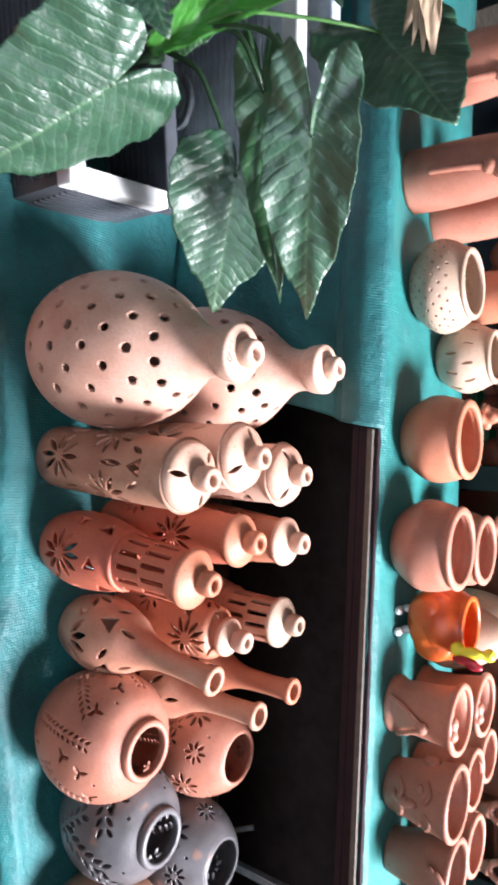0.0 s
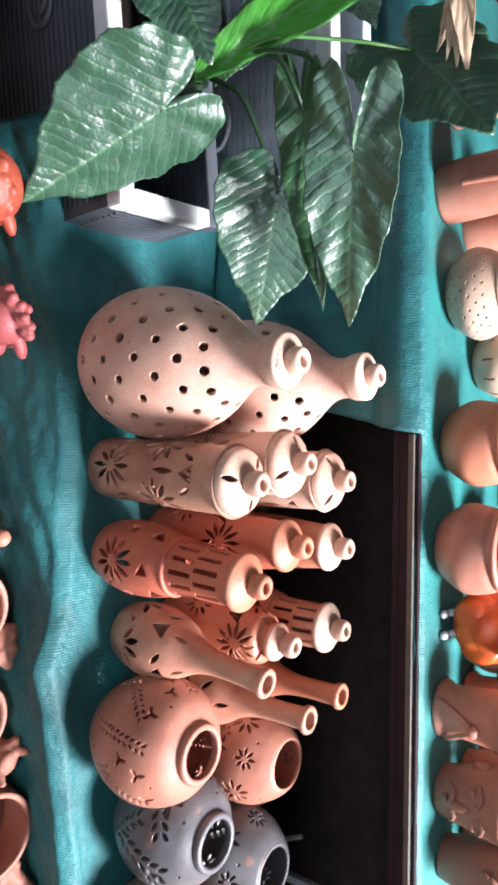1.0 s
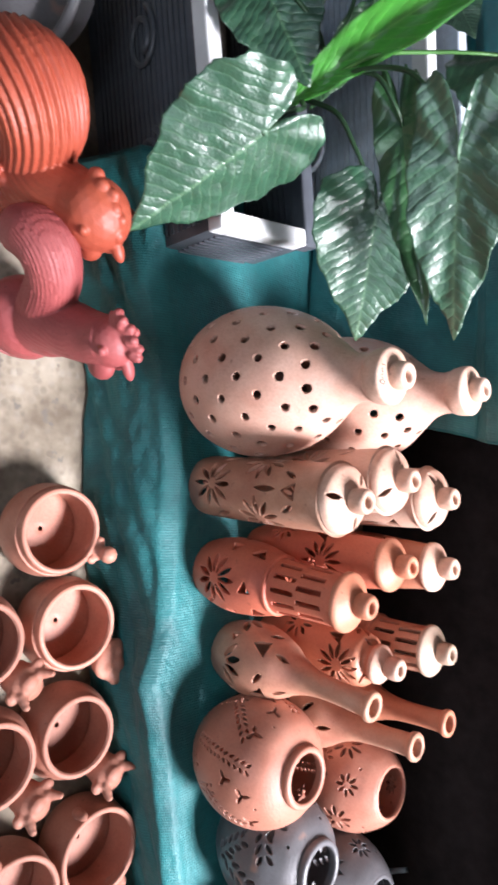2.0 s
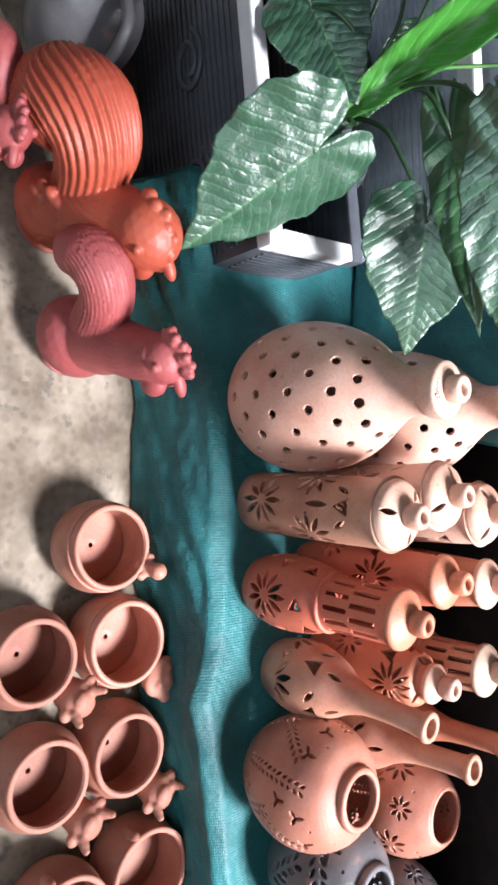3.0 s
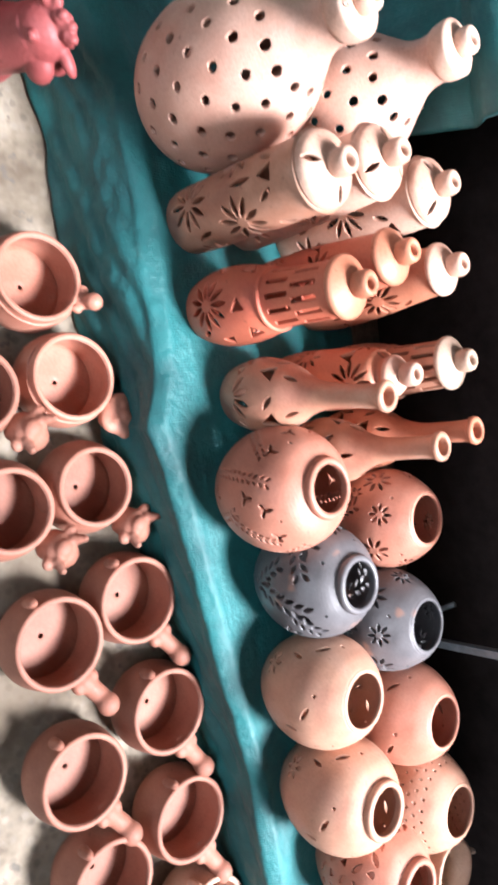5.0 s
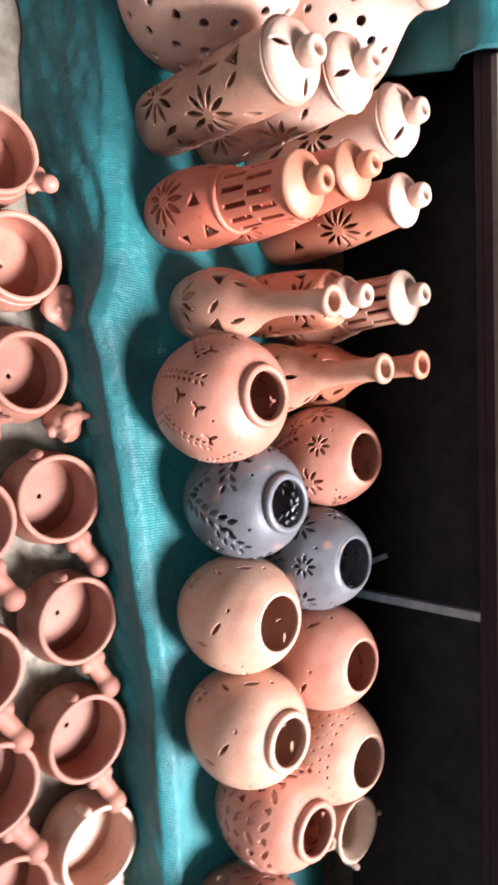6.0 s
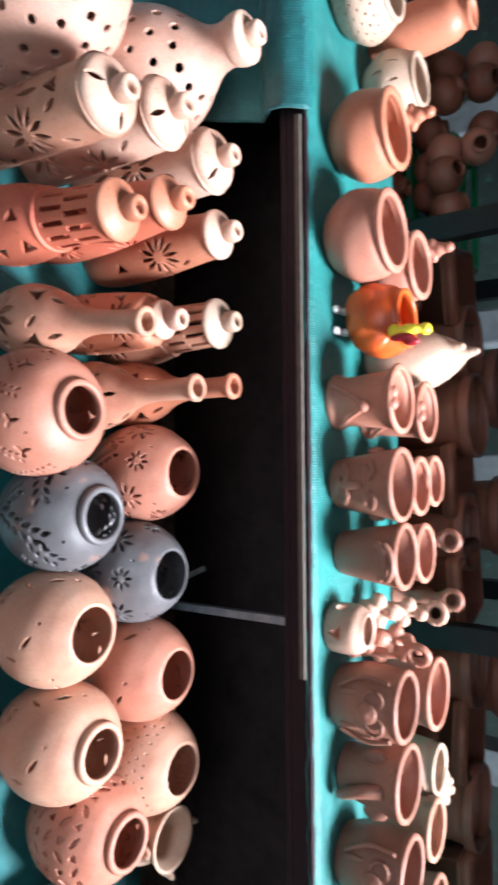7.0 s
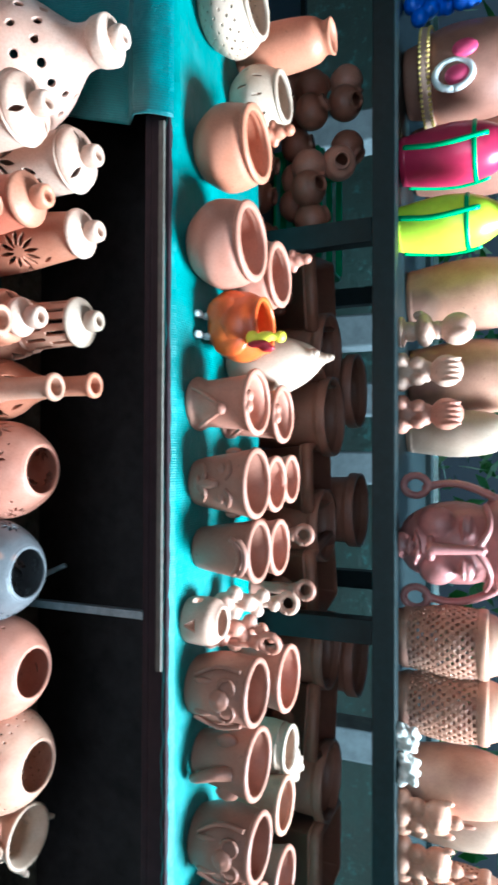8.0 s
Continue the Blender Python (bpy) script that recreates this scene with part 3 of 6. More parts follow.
def cylinder_bottle(place, turn, label, mat, tip=(0, 0), h=0.322, r=0.049):
    t = thing("cylinder_bottle", place, label, "bottle lamp", BOTTLE, turn, tip)
    zc = h - 0.047
    pts = [(0.001, 0), (r * 0.8, 0), (r * 0.95, 0.008), (r * 0.99, 0.03), (r, 0.1), (r * 1.0, 0.2), (r * 0.98, zc - 0.004), (r * 0.97, zc)]
    cuts = []
    for a in (0.0, 2.1, 4.2):
        cuts += burst(a, 0.108, 10, 0.007, 0.041, 0.0044)
        cuts += burst(a + 1.05, 0.2, 10, 0.007, 0.041, 0.0044, 0.3)
        cuts.append((a, 0.22, 0, 0, shape_leaf(0.0045, 0.021)))
        cuts.append((a + 0.02, 0.268, 0, 0, shape_tri(0.017, 0.0)))
        cuts.append((a + 1.05, 0.12, 0, 0, shape_leaf(0.005, 0.018, 0.3)))
        cuts.append((a + 0.55, 0.262, 0, 0, shape_leaf(0.004, 0.014, 0.5)))
        cuts.append((a + 1.6, 0.262, 0, 0, shape_leaf(0.004, 0.014, -0.5)))
    turned("body", pts, mat, t, "", 170, 120, cuts, 0.005)
    cuts = [(k * 2.094, 0.024, 0, 0, shape_leaf(0.0042, 0.014)) for k in range(3)]
    turned("shoulder_cap", [(r * 0.97, zc), (r * 0.99, zc + 0.004), (r * 0.9, zc + 0.013), (r * 0.6, zc + 0.02), (r * 0.36, zc + 0.023), (0.011, zc + 0.024)], CLAY_BUFF, t, "pale domed shoulder", 80, 40, cuts, 0.004)
    ring("spout", CLAY_BUFF, t, zc + 0.023, 0.0155, 0.007, 0.024, "small ring-shaped mouth")
    return t


def slotted_bottle(place, turn, label, mat, capmat, tip=(0, 0), h=0.32, r=0.058):
    """Rounded lower half, ridge, and a narrower upper half with tall slots."""
    t = thing("slotted_bottle", place, label, "bottle lamp", BOTTLE, turn, tip)
    zc = h - 0.045
    pts = [(0.001, 0), (r * 0.66, 0), (r * 0.84, 0.012), (r * 0.99, 0.05), (r, 0.085), (r * 0.9, 0.125), (r * 0.76, 0.15), (r * 0.74, 0.155), (r * 0.71, 0.16), (r * 0.67, 0.2), (r * 0.645, zc)]
    cuts = []
    for a in (0.0, 2.09, 4.19):
        cuts += burst(a, 0.108, 11, 0.008, 0.04, 0.0046)
        cuts.append((a + 1.05, 0.125, 0, 0, shape_tri(0.013, 0.5)))
        cuts.append((a + 1.05, 0.172, 0, 0, shape_tri(0.015, 1.57)))
        cuts.append((a + 0.15, 0.165, 0, 0, shape_tri(0.013, 1.57)))
        cuts.append((a + 0.75, 0.09, 0, 0, shape_leaf(0.004, 0.012, 0.6)))
    r_, z_, s_ = resample(pts, 300)
    s1 = float(s_[np.argmin(np.abs(z_ - 0.183))])
    s2 = float(s_[np.argmin(np.abs(z_ - 0.228))])
    for k in range(12):
        cuts.append((k * math.pi / 6, s1, 0, 0, shape_slot(0.0036, 0.019)))
        cuts.append(((k + 0.5) * math.pi / 6, s2, 0, 0, shape_slot(0.0036, 0.021)))
    turned("body", pts, mat, t, "", 180, 130, cuts, 0.005)
    ring("ridge", mat, t, 0.148, r * 0.765, 0.006, 0.007)
    cap_and_spout(t, zc, r * 0.72, capmat)
    return t


def star_bottle(place, turn, label, mat, capmat, tip=(0, 0), h=0.31, r=0.051, top=0.72):
    t = thing("star_bottle", place, label, "bottle lamp", BOTTLE, turn, tip)
    zc = h - 0.043
    pts = [(0.001, 0), (r * 0.72, 0), (r * 0.9, 0.012), (r, 0.05), (r * 1.0, 0.09), (r * 0.95, 0.15), (r * 0.84, 0.2), (r * top, zc - 0.01), (r * top, zc)]
    cuts = []
    for a in (0.0, 2.09, 4.19):
        cuts += burst(a, 0.215, 12, 0.008, 0.037, 0.0036)
        cuts.append((a + 1.05, 0.205, 0, 0, shape_tri(0.017, 0.0)))
        cuts += burst(a + 1.05, 0.125, 9, 0.008, 0.028, 0.0032)
        cuts.append((a + 0.1, 0.13, 0, 0, shape_tri(0.013, 1.57)))
        cuts.append((a + 0.6, 0.255, 0, 0, shape_leaf(0.0035, 0.012, 0.5)))
    turned("body", pts, mat, t, "", 170, 120, cuts, 0.005)
    cap_and_spout(t, zc, r * (top + 0.06), capmat)
    return t


def long_neck_vase(place, turn, label, mat, tip=(0, 0), h=0.288, r=0.058):
    t = thing("long_neck_vase", place, label, "vase", "long-necked vases", turn, tip)
    k = h / 0.28
    pts = [(0.001, 0), (r * 0.6, 0), (r * 0.82, 0.012 * k), (r, 0.055 * k), (r * 0.97, 0.085 * k), (r * 0.78, 0.12 * k), (r * 0.5, 0.15 * k), (r * 0.34, 0.18 * k), (r * 0.29, 0.215 * k), (r * 0.29, 0.255 * k), (r * 0.31, 0.279 * k)]
    cuts = []
    for a in (0.0, 1.57, 3.14, 4.71):
        for q in (-0.9, -0.3, 0.3, 0.9):
            cuts.append((a, 0.082, 0.027 * math.sin(q), 0.027 * math.cos(q), shape_leaf(0.0058, 0.017, -q)))
        cuts.append((a + 0.78, 0.15, 0, 0, shape_tri(0.017, 0.0)))
        cuts.append((a + 0.78, 0.185, 0, 0, shape_leaf(0.004, 0.013)))
        cuts.append((a + 0.15, 0.155, 0, 0, shape_leaf(0.0042, 0.013, 0.9)))
        cuts.append((a + 0.78, 0.095, 0, 0, shape_tri(0.011, 0.4)))
    turned("body", pts, mat, t, "", 150, 110, cuts, 0.005)
    ring("lip", mat, t, h - 0.008, r * 0.34, 0.006, 0.01, "rounded pale lip")
    return t


def globe_pot(place, turn, label, mat, style, r=0.088, h=0.172, mouth=0.04, tip=(0, 0), lip=True):
    t = thing("globe_pot", place, label, "pot", "round carved pots", turn, tip)
    k = h / 0.155
    pts = [(0.001, 0), (r * 0.48, 0), (r * 0.66, 0.008 * k), (r * 0.9, 0.04 * k), (r, 0.076 * k), (r * 0.94, 0.11 * k), (r * 0.74, 0.138 * k), (mouth * 1.12, h * 0.985), (mouth, h)]
    cuts, carves = [], []
    if style == "sprigs":
        for a in np.arange(4) * 1.5708:
            cuts += sprig(a - 0.35, 0.165, 12, 0.0098, 0.0021, 0.0056, 0.16)
            cuts += sprig(a + 0.3, 0.125, 8, 0.0098, 0.0021, 0.0056, -0.3)
            cuts += sprig(a + 0.62, 0.172, 9, 0.0098, 0.0021, 0.0056, 0.75)
            for m, q in ((a - 0.02, 0.178), (a + 0.75, 0.205), (a + 0.2, 0.205)):
                cuts += [(m, q, 0.006 * math.sin(2.094 * k), 0.006 * math.cos(2.094 * k), shape_leaf(0.0028, 0.0075, -2.094 * k)) for k in range(3)]
            carves += burst(a - 0.02, 0.1, 5, 0.004, 0.02, 0.002)
            cuts.append((a + 0.45, 0.222, 0, 0, shape_round(0.0022)))
    elif style == "stars":
        for a in np.arange(4) * 1.5708 + 0.25:
            cuts += burst(a, 0.178, 8, 0.006, 0.027, 0.0034)
            cuts += sprig(a + 0.75, 0.135, 6, 0.0115, 0.003, 0.0072, -0.45)
            cuts += burst(a + 0.78, 0.2, 8, 0.004, 0.02, 0.0028)
            cuts.append((a + 0.35, 0.215, 0, 0, shape_round(0.0024)))
            carves += burst(a + 0.4, 0.15, 6, 0.004, 0.016, 0.0028)
    elif style == "flowers":
        for a in np.arange(5) * 1.2566 + 0.2:
            cuts += sprig(a, 0.168, 6, 0.0155, 0.0042, 0.0098, 0.5)
            cuts += sprig(a + 0.58, 0.188, 4, 0.0145, 0.0036, 0.0085, 1.2)
            cuts += sprig(a + 0.7, 0.135, 5, 0.014, 0.0036, 0.0085, -0.6)
            cuts.append((a + 0.35, 0.22, 0, 0, shape_round(0.0026)))
    elif style == "few":
        for a in np.arange(5) * 1.2566:
            cuts.append((a, 0.185, 0, 0, shape_leaf(0.0034, 0.0135, 0.9)))
            cuts.append((a + 0.3, 0.155, 0, 0, shape_leaf(0.003, 0.011, -0.3)))
            carves += burst(a + 0.5, 0.11, 6, 0.005, 0.02, 0.003)
            cuts.append((a + 0.9, 0.2, 0, 0, shape_round(0.0027)))
    elif style == "dots":
        for i in range(10):
            for j in range(26):
                cuts.append(((j + 0.5 * (i % 2)) * 0.24166, 0.105 + i * 0.0125, 0, 0, shape_round(0.0023)))
    elif style == "chips":
        for i in range(5):
            for j in range(11):
                fld = cuts if (i + j) % 3 == 0 else carves
                fld.append(((j + 0.5 * (i % 2)) * 0.5712, 0.1 + i * 0.0235, 0, 0, shape_tri(0.008, 1.0 * i)))
                carves.append(((j + 0.5 * (i % 2) + 0.5) * 0.5712, 0.1 + i * 0.0235, 0, 0, shape_leaf(0.004, 0.0115, 0.9 * (-1) ** (i + j))))
    turned("body", pts, mat, t, "", 190, 120, cuts, 0.006, carves)
    if lip:
        ring("lip", mat, t, h - 0.005, mouth + 0.004, 0.007, 0.012, "rolled lip")
    else:
        ring("lip", mat, t, h - 0.005, mouth + 0.001, 0.005, 0.006)
    return t


jug((-0.102, 0.768, BENCH), 1.05, 0, "large pale clay jug pierced with round holes", (0, 4), True)
jug((-0.085, 0.982, BENCH), 1.05, 20, "pale clay jug pierced with round holes behind another", (0, 0))

cylinder_bottle((0.066, 0.768, BENCH), -8, "buff cylindrical clay bottle carved with stars", CLAY_SMOKED, (0, 3.6))
cylinder_bottle((0.055, 0.88, BENCH), 30, "buff cylindrical clay bottle with leaf cuts", CLAY_BUFF)
cylinder_bottle((0.08, 0.998, BENCH), 60, "buff cylindrical clay bottle at the back row", CLAY_BUFF)
slotted_bottle((0.202, 0.782, BENCH), 0, "orange-red clay bottle with slotted neck", CLAY_RED, CLAY_ORANGE, (-2.5, 4.8), 0.312)
star_bottle((0.18, 0.896, BENCH), 0, "red clay bottle with sunburst cuts", CLAY_RED, CLAY_ORANGE)
star_bottle((0.191, 1.022, BENCH), 40, "orange clay bottle with cut petals", CLAY_ORANGE, CLAY_BUFF)
star_bottle((0.325, 0.935, BENCH), 10, "orange tapered clay bottle with star cuts", CLAY_ORANGE, CLAY_BUFF, (0, 4), 0.265, 0.05, 0.55)
slotted_bottle((0.331, 1.045, BENCH), 20, "tan clay bottle with slotted neck and cream cap", CLAY_SMOKED, CLAY_CREAM, (0, 0), 0.295)
long_neck_vase((0.337, 0.824, BENCH), 0, "smoke-marked clay vase with a long plain neck", CLAY_SMOKED, (-1.5, 6.5))
long_neck_vase((0.45, 0.942, BENCH), 50, "buff long-necked clay vase with smoke patches", CLAY_SMOKED, (0, 0))
long_neck_vase((0.438, 1.04, BENCH), 20, "orange-brown long-necked clay vase", CLAY_ORANGE, (0, 0))

for x, y, turn, label, mat, style, lip, r in (
    (0.487, 0.806, 0, "round pinkish clay pot carved with leafy sprigs", CLAY, "sprigs", True, 0.0955),
    (0.579, 1.04, 15, "round pink clay pot carved with star flowers", CLAY, "stars", False, 0.086),
    (0.64, 0.858, 0, "round black-fired clay pot with carved flowers", CLAY_GREY, "flowers", True, 0.09),
    (0.748, 1.007, 30, "round grey-black clay pot with star cuts", CLAY_GREY, "stars", False, 0.087),
    (0.811, 0.842, 0, "round cream-tan clay pot with a few slits", CLAY_TAN, "few", False, 0.088),
    (0.916, 1.022, 20, "round pink clay pot with a few slits", CLAY, "few", False, 0.089),
    (0.985, 0.855, 0, "round smooth tan clay pot with a ridged mouth", CLAY_TAN, "few", True, 0.089),
    (1.077, 1.035, 0, "round buff clay pot covered with pricked dots", CLAY_TAN, "dots", False, 0.09),
    (1.14, 0.912, 0, "round pink clay pot with rows of chip cuts", CLAY, "chips", True, 0.086),
):
    globe_pot((x, y, BENCH), turn, label, mat, style, r, 0.184 if r > 0.095 else 0.172 if y < 0.95 else 0.182, 0.038 if lip else 0.044, (0, 0), lip)


def small_urn(place, label, mat):
    t = thing("small_urn", place, label, "urn")
    turned("body", [(0.001, 0), (0.036, 0), (0.043, 0.012), (0.06, 0.054), (0.058, 0.084), (0.044, 0.108), (0.042, 0.12), (0.054, 0.142)], mat, t, "", 56, 40)
    for q in (0, 1.571, 3.1416, 4.712):
        blob("ear", [(0.056 * math.cos(q), 0.056 * math.sin(q), 0.122, 0.012, 0.012, 0.016), (0.046 * math.cos(q), 0.046 * math.sin(q), 0.104, 0.011, 0.011, 0.016), (0.066 * math.cos(q), 0.066 * math.sin(q), 0.136, 0.006, 0.006, 0.009)], mat, t)
    return t


small_urn((1.215, 1.06, BENCH), "small cream clay urn with four little lugs", CLAY_CREAM)
globe_pot((1.30, 0.86, BENCH), 0, "round brown clay pot with rows of chip cuts", CLAY_BROWN, "chips", 0.084, 0.172, 0.036)


# ---- animal-shaped planters on the floor ----
def bowl_points(r, h, mouth=0.91):
    return [(0.001, 0), (r * 0.76, 0), (r * 0.9, 0.007), (r * 1.0, h * 0.28), (r * 1.03, h * 0.52), (r * (0.58 + 0.43 * mouth), h * 0.8), (r * (mouth + 0.012), h * 0.93), (r * mouth, h)]


def bowl_planter(place, turn, label, mat, style, r=0.069, h=0.085, group="animal planters on the floor"):
    """A squat planting bowl with an animal's head or tail pressed on; the head points along +x before turning."""
    t = thing("animal_planter", place, label, "planter", group, turn)
    dots = [(-1.2, 0.03, 0, 0, shape_round(0.0045))]
    mouth = {"crest": 0.84, "trunk": 0.93}.get(style, 0.9)
    turned("bowl", bowl_points(r, h, mouth), mat, t, "", 84, 60, dots, 0.007)
    turned("inner_floor", [(0.004, h * 0.16), (r * 0.5, h * 0.155), (r * 0.88, h * 0.16)], mat, t, "flat inner floor with a drain hole", 48, 8, (), 0.004)
    ring("rim", mat, t, h - 0.005, r * mouth, 0.0055, 0.007)
    if style in ("knob", "face"):
        ring("band", mat, t, h * 0.8, r * 0.965, 0.004, 0.005)
    if style == "knob":
        blob("head", [(r * 0.96, 0, h * 0.9, 0.012, 0.011, 0.014), (r * 1.1, 0, h * 1.06, 0.011, 0.011, 0.011), (r * 1.16, 0, h * 1.2, 0.0135, 0.0135, 0.013), (r * 0.95, 0.016, h, 0.009, 0.007, 0.007), (r * 0.95, -0.016, h, 0.009, 0.007, 0.007)], mat, t)
    elif style == "face":
        balls = [(r * 1.14, 0, h * 0.84, 0.014, 0.03, 0.016), (r * 1.26, 0, h * 0.92, 0.026, 0.034, 0.013), (r * 1.45, 0, h * 0.93, 0.021, 0.03, 0.013),
                 (r * 1.62, 0.017, h * 0.96, 0.011, 0.012, 0.01), (r * 1.62, -0.017, h * 0.96, 0.011, 0.012, 0.01), (r * 1.4, 0, h * 1.07, 0.011, 0.009, 0.007),
                 (r * 1.24, 0.014, h * 1.05, 0.006, 0.006, 0.006), (r * 1.24, -0.014, h * 1.05, 0.006, 0.006, 0.006)]
        blob("head", balls, mat, t, "", 0.0026, 2)
    elif style == "crest":
        balls = [(r * 1.16, 0, h * 0.74, 0.016, 0.024, 0.024), (r * 1.3, 0, h * 0.86, 0.022, 0.027, 0.023), (r * 1.42, 0, h * 0.86, 0.022, 0.023, 0.019), (r * 1.6, 0, h * 0.82, 0.014, 0.019, 0.014),
                 (r * 1.26, 0.027, h * 0.98, 0.01, 0.011, 0.008, 20, 0, 30), (r * 1.26, -0.027, h * 0.98, 0.01, 0.011, 0.008, -20, 0, -30),
                 (r * 1.46, 0.013, h * 1.04, 0.0055, 0.0055, 0.0055), (r * 1.46, -0.013, h * 1.04, 0.0055, 0.0055, 0.0055), (r * 1.28, 0, h * 1.1, 0.012, 0.014, 0.009)]
        for sx in (-1, 1):
            balls += [(r * 1.36 + 0.004 * i, sx * (0.019 + 0.004 * i), h * (1.07 + 0.06 * i), 0.0085 - 0.0015 * i, 0.0085 - 0.0015 * i, 0.009) for i in range(3)]
        blob("head", balls, mat, t, "", 0.0024, 2)
    else:
        pts = arc([(r * 1.0, 0, h * 0.68), (r * 1.12, 0.0, h * 0.78), (r * 1.34, 0.003, h * 0.78), (r * 1.62, 0.006, h * 0.82), (r * 1.84, 0.006, h * 0.92)], 8)
        n = len(pts)
        vs, fs = sweep(pts, [0.017 - 0.003 * min(1, i / (0.55 * n)) + 0.002 * max(0, i / n - 0.8) * 5 for i in range(n)], 16)
        b = blob_data([(r * 1.84, 0.006, h * 0.93, 0.018, 0.017, 0.0155), (r * 1.12, 0.014, h * 0.82, 0.012, 0.008, 0.01), (r * 1.12, -0.014, h * 0.82, 0.012, 0.008, 0.01)])
        k = len(vs)
        mesh_part("trunk", list(vs) + list(b[0]), list(fs) + [tuple(k + i for i in f) for f in b[1]], mat, t, "", True, None, [("REMESH", {"voxel": 0.0026}), ("SMOOTH", {"rounds": 4})])
    if style == "trunk":
        blob("tail", [(-r * 1.06, 0, h * 0.84, 0.009, 0.009, 0.01), (-r * 1.1, 0, h * 0.98, 0.008, 0.008, 0.016)], mat, t)
    return t


for x, y, turn, style, mat, label in (
    (0.14, 0.545, 62, "knob", CLAY, "pink clay planting bowl with a small knob head"),
    (0.284, 0.578, 48, "face", CLAY, "pink clay planting bowl with a flat face"),
    (0.292, 0.434, 48, "crest", CLAY_BOWL, "clay planting bowl with a crested head"),
    (0.447, 0.588, 40, "crest", CLAY_BOWL, "brownish clay planting bowl with a crested head"),
    (0.458, 0.46, 43, "crest", CLAY_BOWL, "clay planting bowl with crest and beak"),
    (0.63, 0.633, 28, "trunk", CLAY_BOWL, "clay planting bowl with a stub trunk"),
    (0.654, 0.5, 26, "trunk", CLAY_BOWL, "clay planting bowl with a curved trunk"),
    (0.816, 0.66, 22, "trunk", CLAY_BOWL, "clay planting bowl with trunk and tail"),
    (0.856, 0.508, 26, "trunk", CLAY_BOWL, "clay planting bowl with a lifted trunk"),
    (0.998, 0.672, 20, "trunk", CLAY_BOWL, "tan clay planting bowl with a short trunk"),
    (1.023, 0.527, 26, "trunk", CLAY_BOWL, "clay planting bowl with trunk among others"),
    (1.176, 0.69, 20, "trunk", CLAY_BUFF, "buff clay planting bowl with a stub trunk"),
    (1.19, 0.545, 26, "trunk", CLAY_BOWL, "clay planting bowl at the end of the row"),
):
    bowl_planter((x, y, 0), turn, label, mat, style)


# ---- hen and squirrel figures on the floor, kept as plain shapes ----
def ridged_tube(points, radii, lobes, depth, sides):
    """A thick tube with ridges along its length."""
    vs, fs = sweep(points, radii, sides)
    out = []
    for i, v in enumerate(vs[: len(points) * sides]):
        c = Vector(points[i // sides])
        a = 2 * math.pi * (i % sides) / sides
        out.append(c + (v - c) * (1 + depth * (abs(math.sin(a * lobes / 2)) - 0.5)))
    return out, fs


def figure(name, balls, path, radii, lobes, depth, mat, place, turn, label, k, neck, thick):
    vs, fs = blob_data(balls)
    pts = arc(path, 9)
    n = len(pts)
    rr = list(np.interp(np.linspace(0, 1, n), np.linspace(0, 1, len(radii)), radii))
    v2, f2 = ridged_tube(pts, rr, lobes, depth, 120)
    q = len(vs)
    vs, fs = list(vs) + list(v2), list(fs) + [tuple(q + i for i in f) for f in f2]
    npts = arc(neck, 8)
    v3, f3 = ridged_tube(npts, list(np.interp(np.linspace(0, 1, len(npts)), np.linspace(0, 1, len(thick)), thick)), 30, 0.025, 90)
    q = len(vs)
    vs, fs = vs + list(v3), fs + [tuple(q + i for i in f) for f in f3]
    ob = mesh_part(name, [Vector(v) * k for v in vs], fs, mat, None, "", True, None, [("REMESH", {"voxel": 0.0019}), ("SMOOTH", {"rounds": 1})])
    ob.matrix_basis = pose(*place, 0, 0, turn)
    return tagged(ob, label, "figurine", "painted hen figures")


def figure_red(place, turn, mat, label, k=1.0):
    balls = [(-0.006, 0, 0.052, 0.064, 0.062, 0.053), (0, 0, 0.006, 0.05, 0.048, 0.006), (0.02, 0, 0.11, 0.044, 0.042, 0.06), (0.062, 0, 0.226, 0.035, 0.033, 0.036),
             (0.102, 0.0, 0.234, 0.02, 0.009, 0.008, 0, 20, 0), (0.088, -0.015, 0.2, 0.019, 0.015, 0.023), (0.088, 0.015, 0.2, 0.019, 0.015, 0.023), (0.064, -0.031, 0.242, 0.007, 0.006, 0.007), (0.064, 0.031, 0.242, 0.007, 0.006, 0.007)]
    balls.append((0.06, 0, 0.256, 0.038, 0.009, 0.014))
    for i in range(6):
        q = -1.0 + 0.4 * i
        for k2 in range(2):
            balls.append((0.06 + (0.03 + 0.006 * k2) * math.sin(q), 0.002 * (-1) ** i, 0.256 + (0.012 + 0.0065 * k2) * math.cos(q), 0.0085 - 0.0018 * k2, 0.0085 - 0.001 * k2, 0.008, 0, q * 40, 0))
    path = [(0.0, 0, 0.07), (-0.018, 0, 0.125), (-0.042, 0, 0.17), (-0.074, 0, 0.188), (-0.102, 0, 0.174), (-0.116, 0, 0.145)]
    return figure("hen_figure", balls, path, [0.032, 0.036, 0.036, 0.038, 0.037, 0.031], 40, 0.16, mat, place, turn, label, k, [(0, 0, 0.04), (0.008, 0, 0.09), (0.026, 0, 0.14), (0.05, 0, 0.19), (0.06, 0, 0.225)], [0.05, 0.046, 0.041, 0.037, 0.034])


